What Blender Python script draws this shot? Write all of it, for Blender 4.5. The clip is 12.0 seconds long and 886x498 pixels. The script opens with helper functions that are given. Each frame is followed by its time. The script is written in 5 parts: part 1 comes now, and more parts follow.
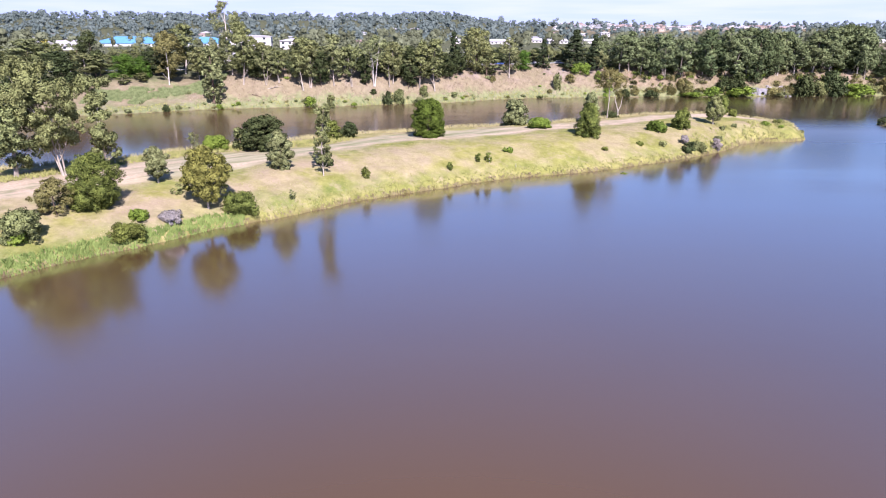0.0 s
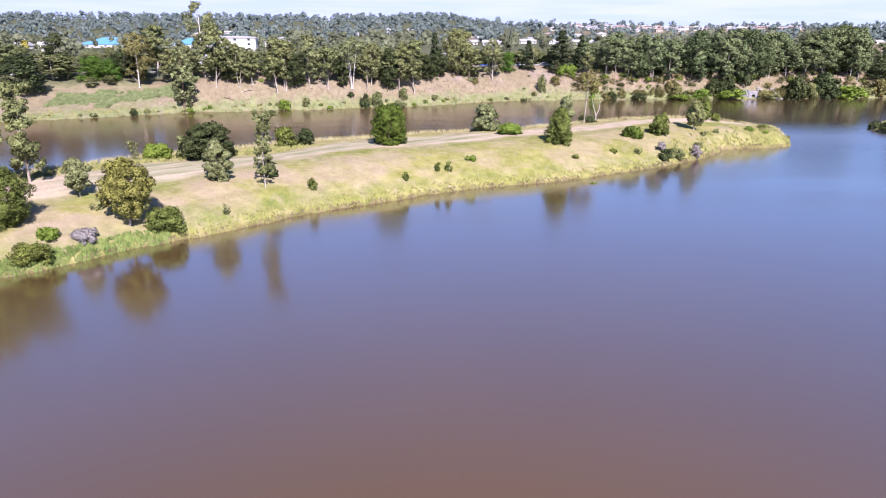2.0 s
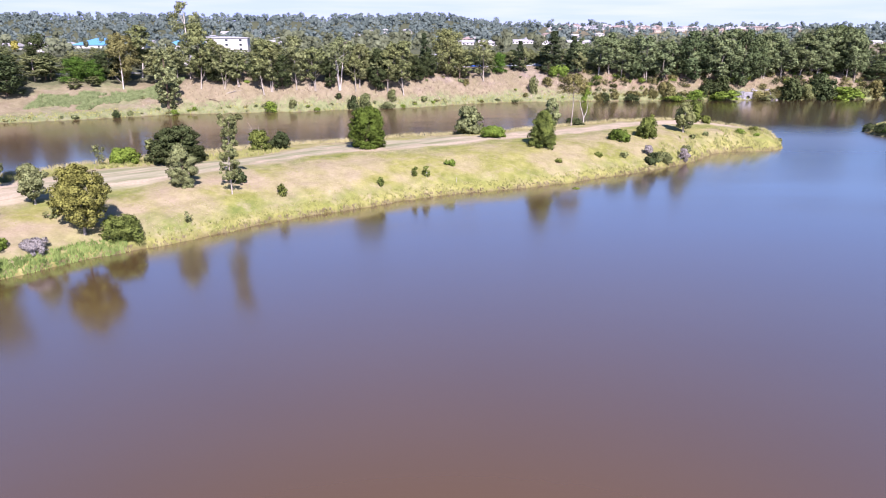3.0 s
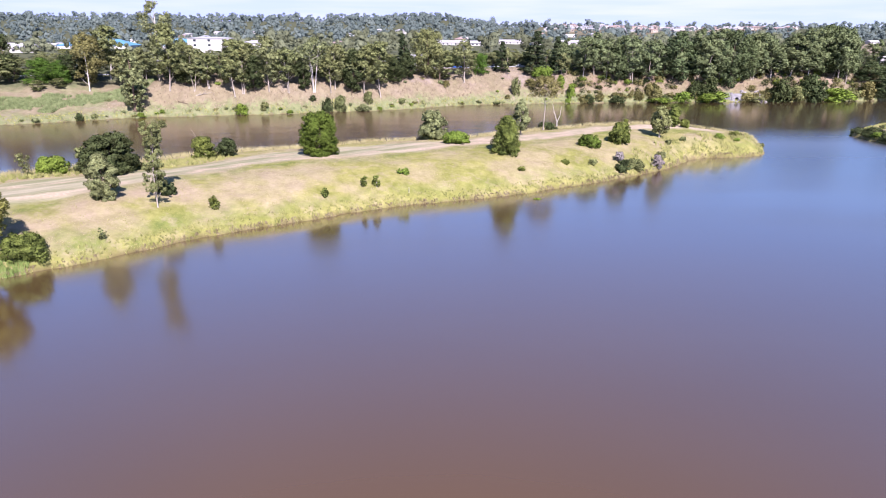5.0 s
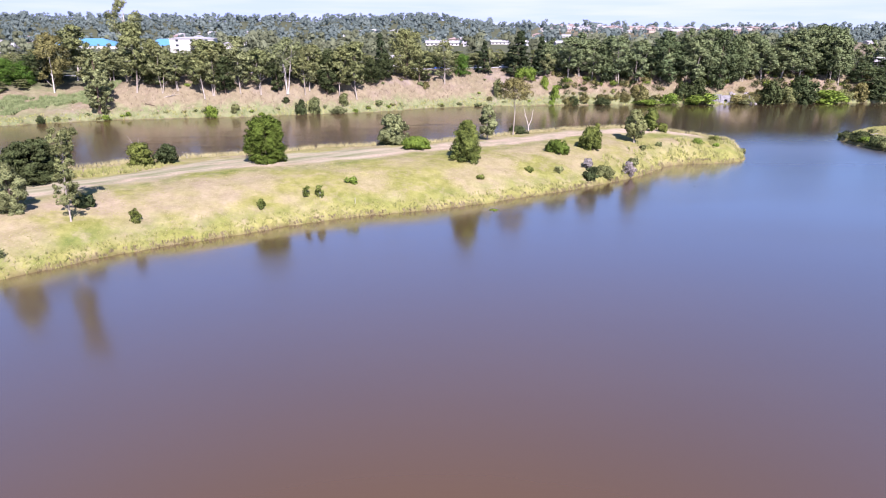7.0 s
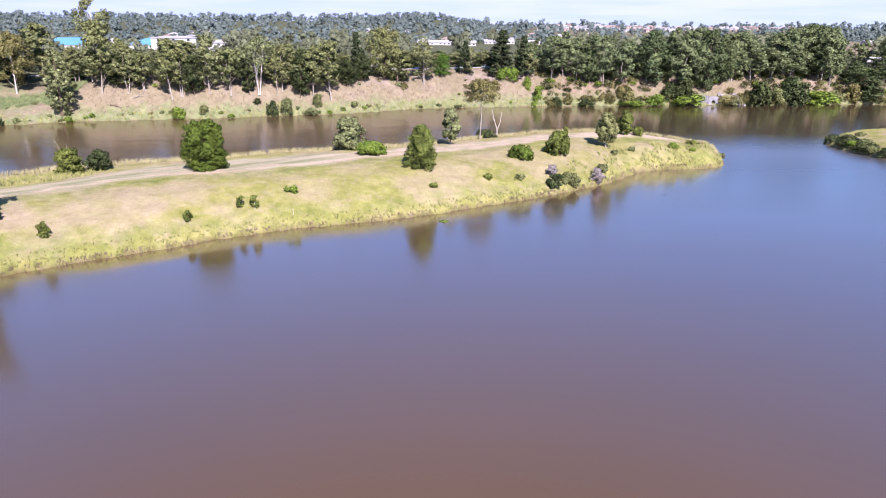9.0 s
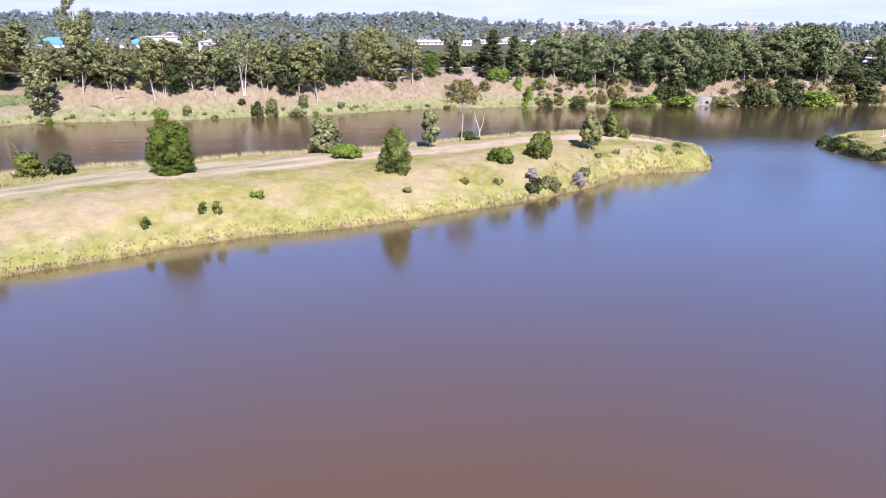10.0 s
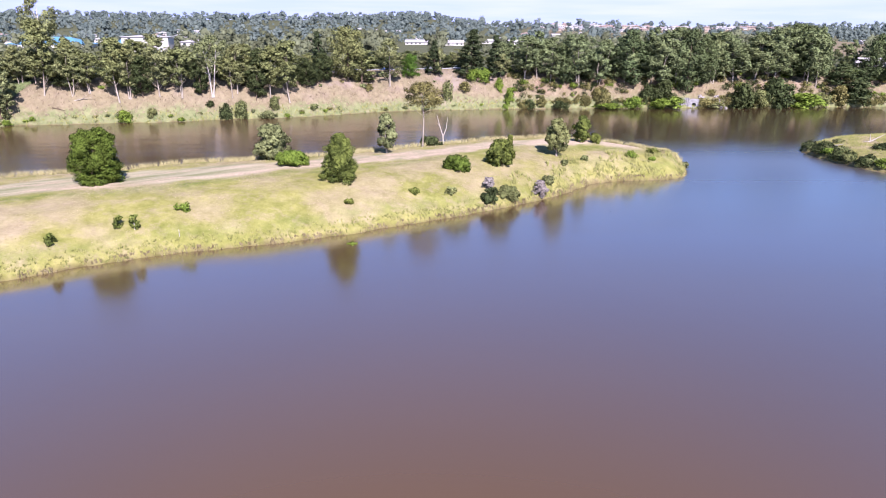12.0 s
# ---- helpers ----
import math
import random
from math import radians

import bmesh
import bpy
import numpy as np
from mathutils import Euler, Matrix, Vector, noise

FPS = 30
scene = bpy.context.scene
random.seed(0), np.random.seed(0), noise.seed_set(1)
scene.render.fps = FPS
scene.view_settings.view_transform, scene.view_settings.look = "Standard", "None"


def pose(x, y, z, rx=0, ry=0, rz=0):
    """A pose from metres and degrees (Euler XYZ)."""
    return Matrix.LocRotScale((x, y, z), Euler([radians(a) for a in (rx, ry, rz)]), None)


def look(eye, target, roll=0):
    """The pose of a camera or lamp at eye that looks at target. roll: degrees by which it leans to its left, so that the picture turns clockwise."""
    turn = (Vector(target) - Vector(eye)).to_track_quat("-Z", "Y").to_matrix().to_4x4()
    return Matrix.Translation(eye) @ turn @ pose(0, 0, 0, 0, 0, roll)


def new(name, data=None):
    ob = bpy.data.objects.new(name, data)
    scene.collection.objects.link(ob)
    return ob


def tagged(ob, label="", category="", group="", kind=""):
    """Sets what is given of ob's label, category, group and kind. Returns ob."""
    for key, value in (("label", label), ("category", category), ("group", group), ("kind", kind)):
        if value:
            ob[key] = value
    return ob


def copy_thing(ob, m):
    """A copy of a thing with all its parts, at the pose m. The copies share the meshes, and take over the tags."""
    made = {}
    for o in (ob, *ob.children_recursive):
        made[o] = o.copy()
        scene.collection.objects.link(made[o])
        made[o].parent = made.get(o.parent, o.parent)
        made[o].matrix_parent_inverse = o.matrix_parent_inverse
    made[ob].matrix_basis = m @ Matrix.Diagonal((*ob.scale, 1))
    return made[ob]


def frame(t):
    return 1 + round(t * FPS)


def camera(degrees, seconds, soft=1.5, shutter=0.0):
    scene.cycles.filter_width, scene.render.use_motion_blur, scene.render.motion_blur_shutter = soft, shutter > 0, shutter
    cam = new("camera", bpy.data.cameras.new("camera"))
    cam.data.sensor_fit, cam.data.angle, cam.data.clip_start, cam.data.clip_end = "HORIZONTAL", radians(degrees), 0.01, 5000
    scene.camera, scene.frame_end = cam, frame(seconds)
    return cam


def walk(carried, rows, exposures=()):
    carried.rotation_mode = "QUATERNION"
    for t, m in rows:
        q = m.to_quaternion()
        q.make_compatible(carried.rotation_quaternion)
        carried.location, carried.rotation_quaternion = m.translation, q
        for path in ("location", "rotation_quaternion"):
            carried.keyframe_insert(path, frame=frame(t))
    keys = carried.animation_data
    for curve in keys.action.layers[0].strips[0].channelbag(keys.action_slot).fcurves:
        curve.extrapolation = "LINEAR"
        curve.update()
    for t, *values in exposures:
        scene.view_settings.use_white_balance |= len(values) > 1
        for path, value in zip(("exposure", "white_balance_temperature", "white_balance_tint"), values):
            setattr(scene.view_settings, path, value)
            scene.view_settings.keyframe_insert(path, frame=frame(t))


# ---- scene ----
cam = camera(68.0, 12.0, soft=1.0)
METRES, EYE, TILT, LEAN, TURN = 58.4, 27.6, -18.243, -0.229, 0.0
K = 1.769
ROWS = [
    (0.0, 0.0, 0.0, 0.0, 0.0, 0.0, -0.0),
    (0.5, 0.0338, 0.0188, 0.0118, 0.02, 0.01, 0.01),
    (1.0, 0.0681, 0.0377, 0.0236, 0.04, 0.05, 0.02),
    (1.5, 0.1037, 0.0562, 0.0348, 0.05, 0.06, 0.02),
    (2.0, 0.1391, 0.0751, 0.0466, 0.04, 0.09, 0.02),
    (2.5, 0.1749, 0.0939, 0.0576, 0.05, 0.12, 0.03),
    (3.0, 0.2109, 0.1126, 0.0687, 0.05, 0.15, 0.04),
    (5.0, 0.3553, 0.1857, 0.1128, 0.05, 0.15, 0.05),
    (5.5, 0.3914, 0.204, 0.1233, 0.07, 0.16, 0.05),
    (6.0, 0.4276, 0.2224, 0.1334, 0.09, 0.17, 0.03),
    (6.5, 0.4636, 0.2412, 0.1434, 0.12, 0.19, 0.01),
    (7.0, 0.4996, 0.2602, 0.1534, 0.13, 0.2, 0.01),
    (9.0, 0.6424, 0.3327, 0.1926, 0.15, 0.14, -0.04),
    (9.5, 0.6788, 0.3511, 0.2026, 0.15, 0.12, -0.04),
    (10.0, 0.7153, 0.3693, 0.2132, 0.15, 0.1, -0.05),
    (10.5, 0.752, 0.3874, 0.2235, 0.17, 0.09, -0.06),
    (11.0, 0.7882, 0.4058, 0.2334, 0.19, 0.09, -0.08),
    (11.5, 0.8241, 0.4242, 0.2439, 0.21, 0.09, -0.08),
    (12.0, 0.8597, 0.4424, 0.2546, 0.23, 0.09, -0.09),
]
walk(cam, [(t, pose(0, 0, EYE, TILT, LEAN, TURN) @ pose(METRES * x, METRES * K * y, METRES * z, 90 + pitch / K, roll, yaw / K)) for t, x, y, z, yaw, pitch, roll in ROWS],
     [(0.0, 1.18, 5950, 29), (12.0, 1.18, 5950, 29)])


# ---- world and sun
SUN_UP, SUN_TURN = radians(41), radians(163)
world = bpy.data.worlds.new("sky")
scene.world = world
world.use_nodes = True
wt = world.node_tree
sky = wt.nodes.new("ShaderNodeTexSky")
sky.sky_type, sky.sun_disc, sky.sun_elevation, sky.sun_rotation = "NISHITA", False, SUN_UP, SUN_TURN
sky.altitude, sky.air_density, sky.dust_density, sky.ozone_density = 800, 1.0, 0.1, 6.0
wt.nodes["Background"].inputs["Strength"].default_value = 0.081
deep = wt.nodes.new("ShaderNodeHueSaturation")
deep.inputs["Saturation"].default_value = 0.99
wt.links.new(sky.outputs[0], deep.inputs["Color"])
thin = wt.nodes.new("ShaderNodeTexNoise")
thin.inputs["Scale"].default_value, thin.inputs["Detail"].default_value = 5.0, 4.0
across = wt.nodes.new("ShaderNodeMapping")
across.inputs["Scale"].default_value = (1.0, 1.0, 14.0)
wt.links.new(wt.nodes.new("ShaderNodeTexCoord").outputs["Generated"], across.inputs["Vector"])
wt.links.new(across.outputs[0], thin.inputs["Vector"])
veil = wt.nodes.new("ShaderNodeMix")
veil.data_type = "RGBA"
veil.inputs[6].default_value, veil.inputs[7].default_value = (4.05, 4.92, 9.85, 1), (4.8, 5.4, 9.85, 1)
wisps = wt.nodes.new("ShaderNodeMapRange")
wisps.inputs["From Min"].default_value, wisps.inputs["From Max"].default_value = 0.4, 0.64
wt.links.new(thin.outputs["Fac"], wisps.inputs["Value"])
wt.links.new(wisps.outputs[0], veil.inputs[0])
pale = wt.nodes.new("ShaderNodeMix")
pale.data_type, pale.blend_type = "RGBA", "DARKEN"
pale.inputs[0].default_value = 1.0
wt.links.new(deep.outputs[0], pale.inputs[6])
wt.links.new(veil.outputs[2], pale.inputs[7])
wt.links.new(pale.outputs[2], wt.nodes["Background"].inputs["Color"])
sun = new("sun", bpy.data.lights.new("sun", "SUN"))
sun.data.energy, sun.data.angle, sun.data.color = 5.0, radians(0.53), (1.0, 0.94, 0.85)
away_from_sun = Vector((-math.sin(SUN_TURN) * math.cos(SUN_UP), -math.cos(SUN_TURN) * math.cos(SUN_UP), -math.sin(SUN_UP)))
sun.matrix_world = look((0, -50, 120), Vector((0, -50, 120)) + away_from_sun)


# ---- materials
class Nodes:
    """A small writer of node materials."""

    def __init__(self, name, rough=0.8, metal=0.0, spec=0.3):
        self.mat = bpy.data.materials.new(name)
        self.mat.use_nodes = True
        self.t = self.mat.node_tree
        self.p = self.t.nodes["Principled BSDF"]
        self.p.inputs["Roughness"].default_value = rough
        self.p.inputs["Metallic"].default_value = metal
        self.p.inputs["Specular IOR Level"].default_value = spec
        self.where = self.t.nodes.new("ShaderNodeNewGeometry").outputs["Position"]

    def node(self, kind, **values):
        n = self.t.nodes.new(kind)
        for k, v in values.items():
            n.inputs[k].default_value = v
        return n

    def noise(self, scale, detail=3.0, rough=0.55, stretch=None):
        n = self.node("ShaderNodeTexNoise", Scale=scale, Detail=detail, Roughness=rough)
        src = self.where
        if stretch:
            m = self.node("ShaderNodeMapping", Scale=stretch)
            self.t.links.new(src, m.inputs["Vector"])
            src = m.outputs[0]
        self.t.links.new(src, n.inputs["Vector"])
        return n.outputs["Fac"]

    def ramp(self, fac, a, b):
        n = self.t.nodes.new("ShaderNodeMapRange")
        n.inputs["From Min"].default_value, n.inputs["From Max"].default_value = a, b
        self.t.links.new(fac, n.inputs["Value"])
        return n.outputs[0]

    def mix(self, fac, a, b, kind="MIX"):
        n = self.t.nodes.new("ShaderNodeMix")
        n.data_type, n.blend_type = "RGBA", kind
        for sock, v in ((n.inputs[0], fac), (n.inputs[6], a), (n.inputs[7], b)):
            if isinstance(v, bpy.types.NodeSocket):
                self.t.links.new(v, sock)
            elif isinstance(v, (tuple, list)):
                sock.default_value = (*v, 1)
            else:
                sock.default_value = v
        return n.outputs[2]

    def times(self, a, b):
        n = self.t.nodes.new("ShaderNodeMath")
        n.operation = "MULTIPLY"
        for sock, v in zip(n.inputs, (a, b)):
            if isinstance(v, bpy.types.NodeSocket):
                self.t.links.new(v, sock)
            else:
                sock.default_value = v
        return n.outputs[0]

    def attribute(self, name):
        n = self.t.nodes.new("ShaderNodeAttribute")
        n.attribute_name = name
        return n.outputs["Fac"]

    def color(self, c):
        if isinstance(c, bpy.types.NodeSocket):
            self.t.links.new(c, self.p.inputs["Base Color"])
        else:
            self.p.inputs["Base Color"].default_value = (*c, 1)
        return self

    def bump(self, fac, distance, strength=1.0):
        n = self.node("ShaderNodeBump", Distance=distance, Strength=strength)
        self.t.links.new(fac, n.inputs["Height"])
        self.t.links.new(n.outputs[0], self.p.inputs["Normal"])
        return self


def leaf(name, dark, light, glow=0.2, grain=0.7, spread=0.45, shift=0.2):
    """Foliage: colour varies leaf by leaf, spray by spray and tree by tree; near-black patches in tree leaves stand in
    for shade between clumps; some light comes through.
    """
    m = Nodes(name, rough=0.65, spec=0.06)
    # tree leaves: the dark end is deepened towards the shade in crown gaps
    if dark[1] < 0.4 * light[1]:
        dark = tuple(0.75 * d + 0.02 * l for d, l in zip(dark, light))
    island = m.t.nodes.new("ShaderNodeNewGeometry").outputs["Random Per Island"]
    tree_by_tree = m.t.nodes.new("ShaderNodeObjectInfo").outputs["Random"]
    # clump-sized noise paints that shade into the colour
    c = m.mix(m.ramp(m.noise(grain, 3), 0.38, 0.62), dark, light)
    c = m.mix(m.times(island, spread), c, tuple(min(1, 1.35 * v) for v in light))
    c = m.mix(m.times(tree_by_tree, shift), c, (light[0] * 1.25, light[1] * 0.95, light[2] * 0.8))
    m.color(c)
    see = m.node("ShaderNodeBsdfTranslucent")
    m.t.links.new(c, see.inputs["Color"])
    both = m.node("ShaderNodeMixShader", Fac=glow)
    m.t.links.new(m.p.outputs[0], both.inputs[1])
    m.t.links.new(see.outputs[0], both.inputs[2])
    m.t.links.new(both.outputs[0], m.t.nodes["Material Output"].inputs["Surface"])
    return m.mat


def plain(name, color, other=None, scale=3.0, rough=0.8, metal=0.0, spec=0.3, relief=0.0, stretch=None):
    m = Nodes(name, rough, metal, spec)
    n = m.noise(scale, 4, 0.6, stretch)
    m.color(m.mix(m.ramp(n, 0.3, 0.7), color, other or tuple(0.7 * v for v in color)))
    if relief:
        m.bump(n, relief)
    return m.mat


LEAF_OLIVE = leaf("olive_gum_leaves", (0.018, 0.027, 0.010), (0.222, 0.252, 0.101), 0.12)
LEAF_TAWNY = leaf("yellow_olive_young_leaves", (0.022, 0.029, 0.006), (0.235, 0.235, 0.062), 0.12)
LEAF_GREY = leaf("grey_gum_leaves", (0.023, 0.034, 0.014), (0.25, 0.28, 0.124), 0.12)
# own dark green, deepened with the shade under the far trees
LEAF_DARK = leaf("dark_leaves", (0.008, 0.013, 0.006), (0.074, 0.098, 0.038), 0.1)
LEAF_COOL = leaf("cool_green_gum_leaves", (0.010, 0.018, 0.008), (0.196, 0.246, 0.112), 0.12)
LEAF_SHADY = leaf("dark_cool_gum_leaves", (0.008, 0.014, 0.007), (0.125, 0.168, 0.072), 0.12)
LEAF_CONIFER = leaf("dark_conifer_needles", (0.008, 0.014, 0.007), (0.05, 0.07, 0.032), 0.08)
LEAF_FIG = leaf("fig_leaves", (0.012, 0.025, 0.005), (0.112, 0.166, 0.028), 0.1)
LEAF_LUSH = leaf("lush_green_leaves", (0.025, 0.065, 0.012), (0.105, 0.195, 0.032))
LEAF_YELLOW = leaf("yellow_blossom_leaves", (0.26, 0.25, 0.05), (0.42, 0.40, 0.11))
LEAF_BRIGHT = leaf("bright_leaves", (0.09, 0.15, 0.025), (0.19, 0.27, 0.045))
LEAF_PINE = leaf("pine_needles", (0.022, 0.037, 0.010), (0.177, 0.214, 0.051))
LEAF_BROWN = leaf("brownish_leaves", (0.037, 0.038, 0.015), (0.235, 0.227, 0.086))
LEAF_LILAC = leaf("lilac_dry_heads", (0.2, 0.183, 0.165), (0.31, 0.283, 0.272))
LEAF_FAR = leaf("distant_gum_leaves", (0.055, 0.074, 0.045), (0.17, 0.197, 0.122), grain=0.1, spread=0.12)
# distance haze is mixed into this leaf colour, making it paler and bluer
LEAF_HAZE = leaf("hazed_far_hill_leaves", (0.086, 0.114, 0.106), (0.155, 0.189, 0.17), grain=0.05, spread=0.12, shift=0.0)
BARK_WHITE = plain("white_gum_bark", (0.52, 0.48, 0.43), (0.34, 0.30, 0.265), 1.2, 0.75, relief=0.02, stretch=(1, 1, 0.3))
BARK_PALE = plain("pale_gum_bark", (0.37, 0.325, 0.275), (0.19, 0.16, 0.13), 1.6, 0.75, relief=0.03, stretch=(1, 1, 0.3))
BARK_DARK = plain("brown_bark", (0.14, 0.10, 0.07), (0.07, 0.05, 0.035), 4, 0.9, relief=0.04, stretch=(1, 1, 0.3))
DEAD_WOOD = plain("bleached_dead_wood", (0.46, 0.42, 0.37), (0.27, 0.24, 0.21), 3, 0.85, relief=0.02)
GRASS_DRY = leaf("dry_grass_blades", (0.262, 0.222, 0.125), (0.365, 0.312, 0.185), 0.15, spread=0.2, shift=0.0)
GRASS_GREEN = leaf("green_grass_blades", (0.16, 0.168, 0.044), (0.278, 0.268, 0.085), 0.15, spread=0.2, shift=0.0)
GRASS_REED = leaf("shore_reed_blades", (0.165, 0.178, 0.055), (0.305, 0.295, 0.108), 0.15, spread=0.2, shift=0.0)
GRASS_DEAD = leaf("dead_reed_blades", (0.135, 0.108, 0.058), (0.25, 0.208, 0.12), 0.2, spread=0.2, shift=0.0)
GRASS_BLUE = leaf("blue_green_reed_blades", (0.12, 0.155, 0.062), (0.225, 0.265, 0.12), 0.2, spread=0.2, shift=0.0)
GRASS_LUSH = leaf("lush_shore_grass_blades", (0.105, 0.155, 0.04), (0.21, 0.275, 0.08), 0.2, spread=0.2, shift=0.0)
GRASS_WHITE = leaf("bleached_reed_stems", (0.45, 0.42, 0.36), (0.65, 0.62, 0.55), 0.2, shift=0.0)
GRASS_STRAW = leaf("pale_straw_grass_blades", (0.285, 0.255, 0.118), (0.40, 0.36, 0.185), 0.15, spread=0.2, shift=0.0)
GRASS_PINK = leaf("pinkish_seeding_grass", (0.20, 0.16, 0.107), (0.325, 0.265, 0.185), 0.15, spread=0.2, shift=0.0)


def ground_material():
    m = Nodes("grassy_ground", rough=0.95, spec=0.1)
    fine = m.noise(2.2, 5, 0.65)
    speck = m.ramp(m.noise(0.5, 5, 0.7), 0.3, 0.7)
    patchy = m.ramp(m.noise(0.075, 4, 0.62), 0.4, 0.62)
    green = m.mix(speck, m.mix(patchy, (0.145, 0.152, 0.034), (0.18, 0.178, 0.044)), m.mix(patchy, (0.275, 0.26, 0.085), (0.335, 0.302, 0.112)))
    green = m.mix(m.attribute("bank"), green, m.mix(speck, (0.12, 0.14, 0.06), (0.235, 0.24, 0.12)))
    dry = m.mix(m.attribute("bank"), m.mix(speck, (0.225, 0.195, 0.088), (0.34, 0.295, 0.155)), m.mix(speck, (0.163, 0.135, 0.08), (0.262, 0.217, 0.138)))
    pink = m.mix(speck, (0.155, 0.117, 0.088), (0.277, 0.213, 0.163))
    both = m.node("ShaderNodeMath")
    both.operation = "ADD"
    m.t.links.new(m.attribute("dry"), both.inputs[0])
    m.t.links.new(m.ramp(m.noise(0.22, 5, 0.62), 0.2, 0.8), both.inputs[1])
    c = m.mix(m.ramp(both.outputs[0], 0.62, 1.2), green, dry)
    straw = m.mix(speck, (0.255, 0.2, 0.13), (0.365, 0.292, 0.2))
    pink = m.mix(m.attribute("soil"), pink, m.mix(speck, (0.165, 0.108, 0.078), (0.285, 0.2, 0.152)))
    patch = m.ramp(m.noise(0.13, 5, 0.68), 0.4, 0.6)
    pink = m.mix(m.times(patch, 0.8), pink, m.mix(speck, (0.135, 0.117, 0.06), (0.225, 0.195, 0.113)))
    pink = m.mix(m.times(m.ramp(m.noise(0.07, 3, 0.55), 0.54, 0.64), 0.65), pink, (0.29, 0.232, 0.205))
    pink = m.mix(m.attribute("bank"), straw, pink)
    c = m.mix(m.times(m.ramp(m.noise(0.16, 4, 0.6), 0.36, 0.6), m.attribute("pink")), c, pink)
    lush = m.mix(speck, (0.095, 0.125, 0.03), (0.205, 0.225, 0.06))
    c = m.mix(m.times(m.attribute("lush"), m.ramp(m.noise(0.2, 4, 0.6), 0.3, 0.6)), c, lush)
    spots = m.times(m.ramp(m.noise(0.33, 6, 0.72), 0.5, 0.64), 0.5)
    c = m.mix(spots, c, m.mix(m.attribute("bank"), straw, pink))
    along = m.node("ShaderNodeMapping", Rotation=(0, 0, -0.68))
    m.t.links.new(m.where, along.inputs["Vector"])
    straight, m.where = m.where, along.outputs[0]
    streak = m.ramp(m.noise(0.5, 4, 0.6, (0.12, 1.0, 1)), 0.4, 0.66)
    m.where = straight
    mown = m.mix(streak, (0.205, 0.207, 0.11), (0.41, 0.36, 0.25))
    c = m.mix(m.attribute("track"), c, mown)
    bare = m.mix(m.ramp(fine, 0.3, 0.7), (0.37, 0.28, 0.2), (0.52, 0.41, 0.305))
    c = m.mix(m.times(m.attribute("bare"), m.ramp(m.noise(0.3, 4, 0.65), 0.3, 0.55)), c, bare)
    mud = m.mix(speck, (0.06, 0.045, 0.02), (0.16, 0.12, 0.06))
    c = m.mix(m.attribute("mud"), c, mud)
    wood = m.mix(speck, (0.055, 0.065, 0.032), (0.135, 0.135, 0.075))
    c = m.mix(m.attribute("wooded"), c, wood)
    c = m.mix(m.ramp(fine, 0.2, 0.8), m.mix(0.16, c, (0, 0, 0)), c)
    return m.color(c).bump(fine, 0.12, 0.6).mat


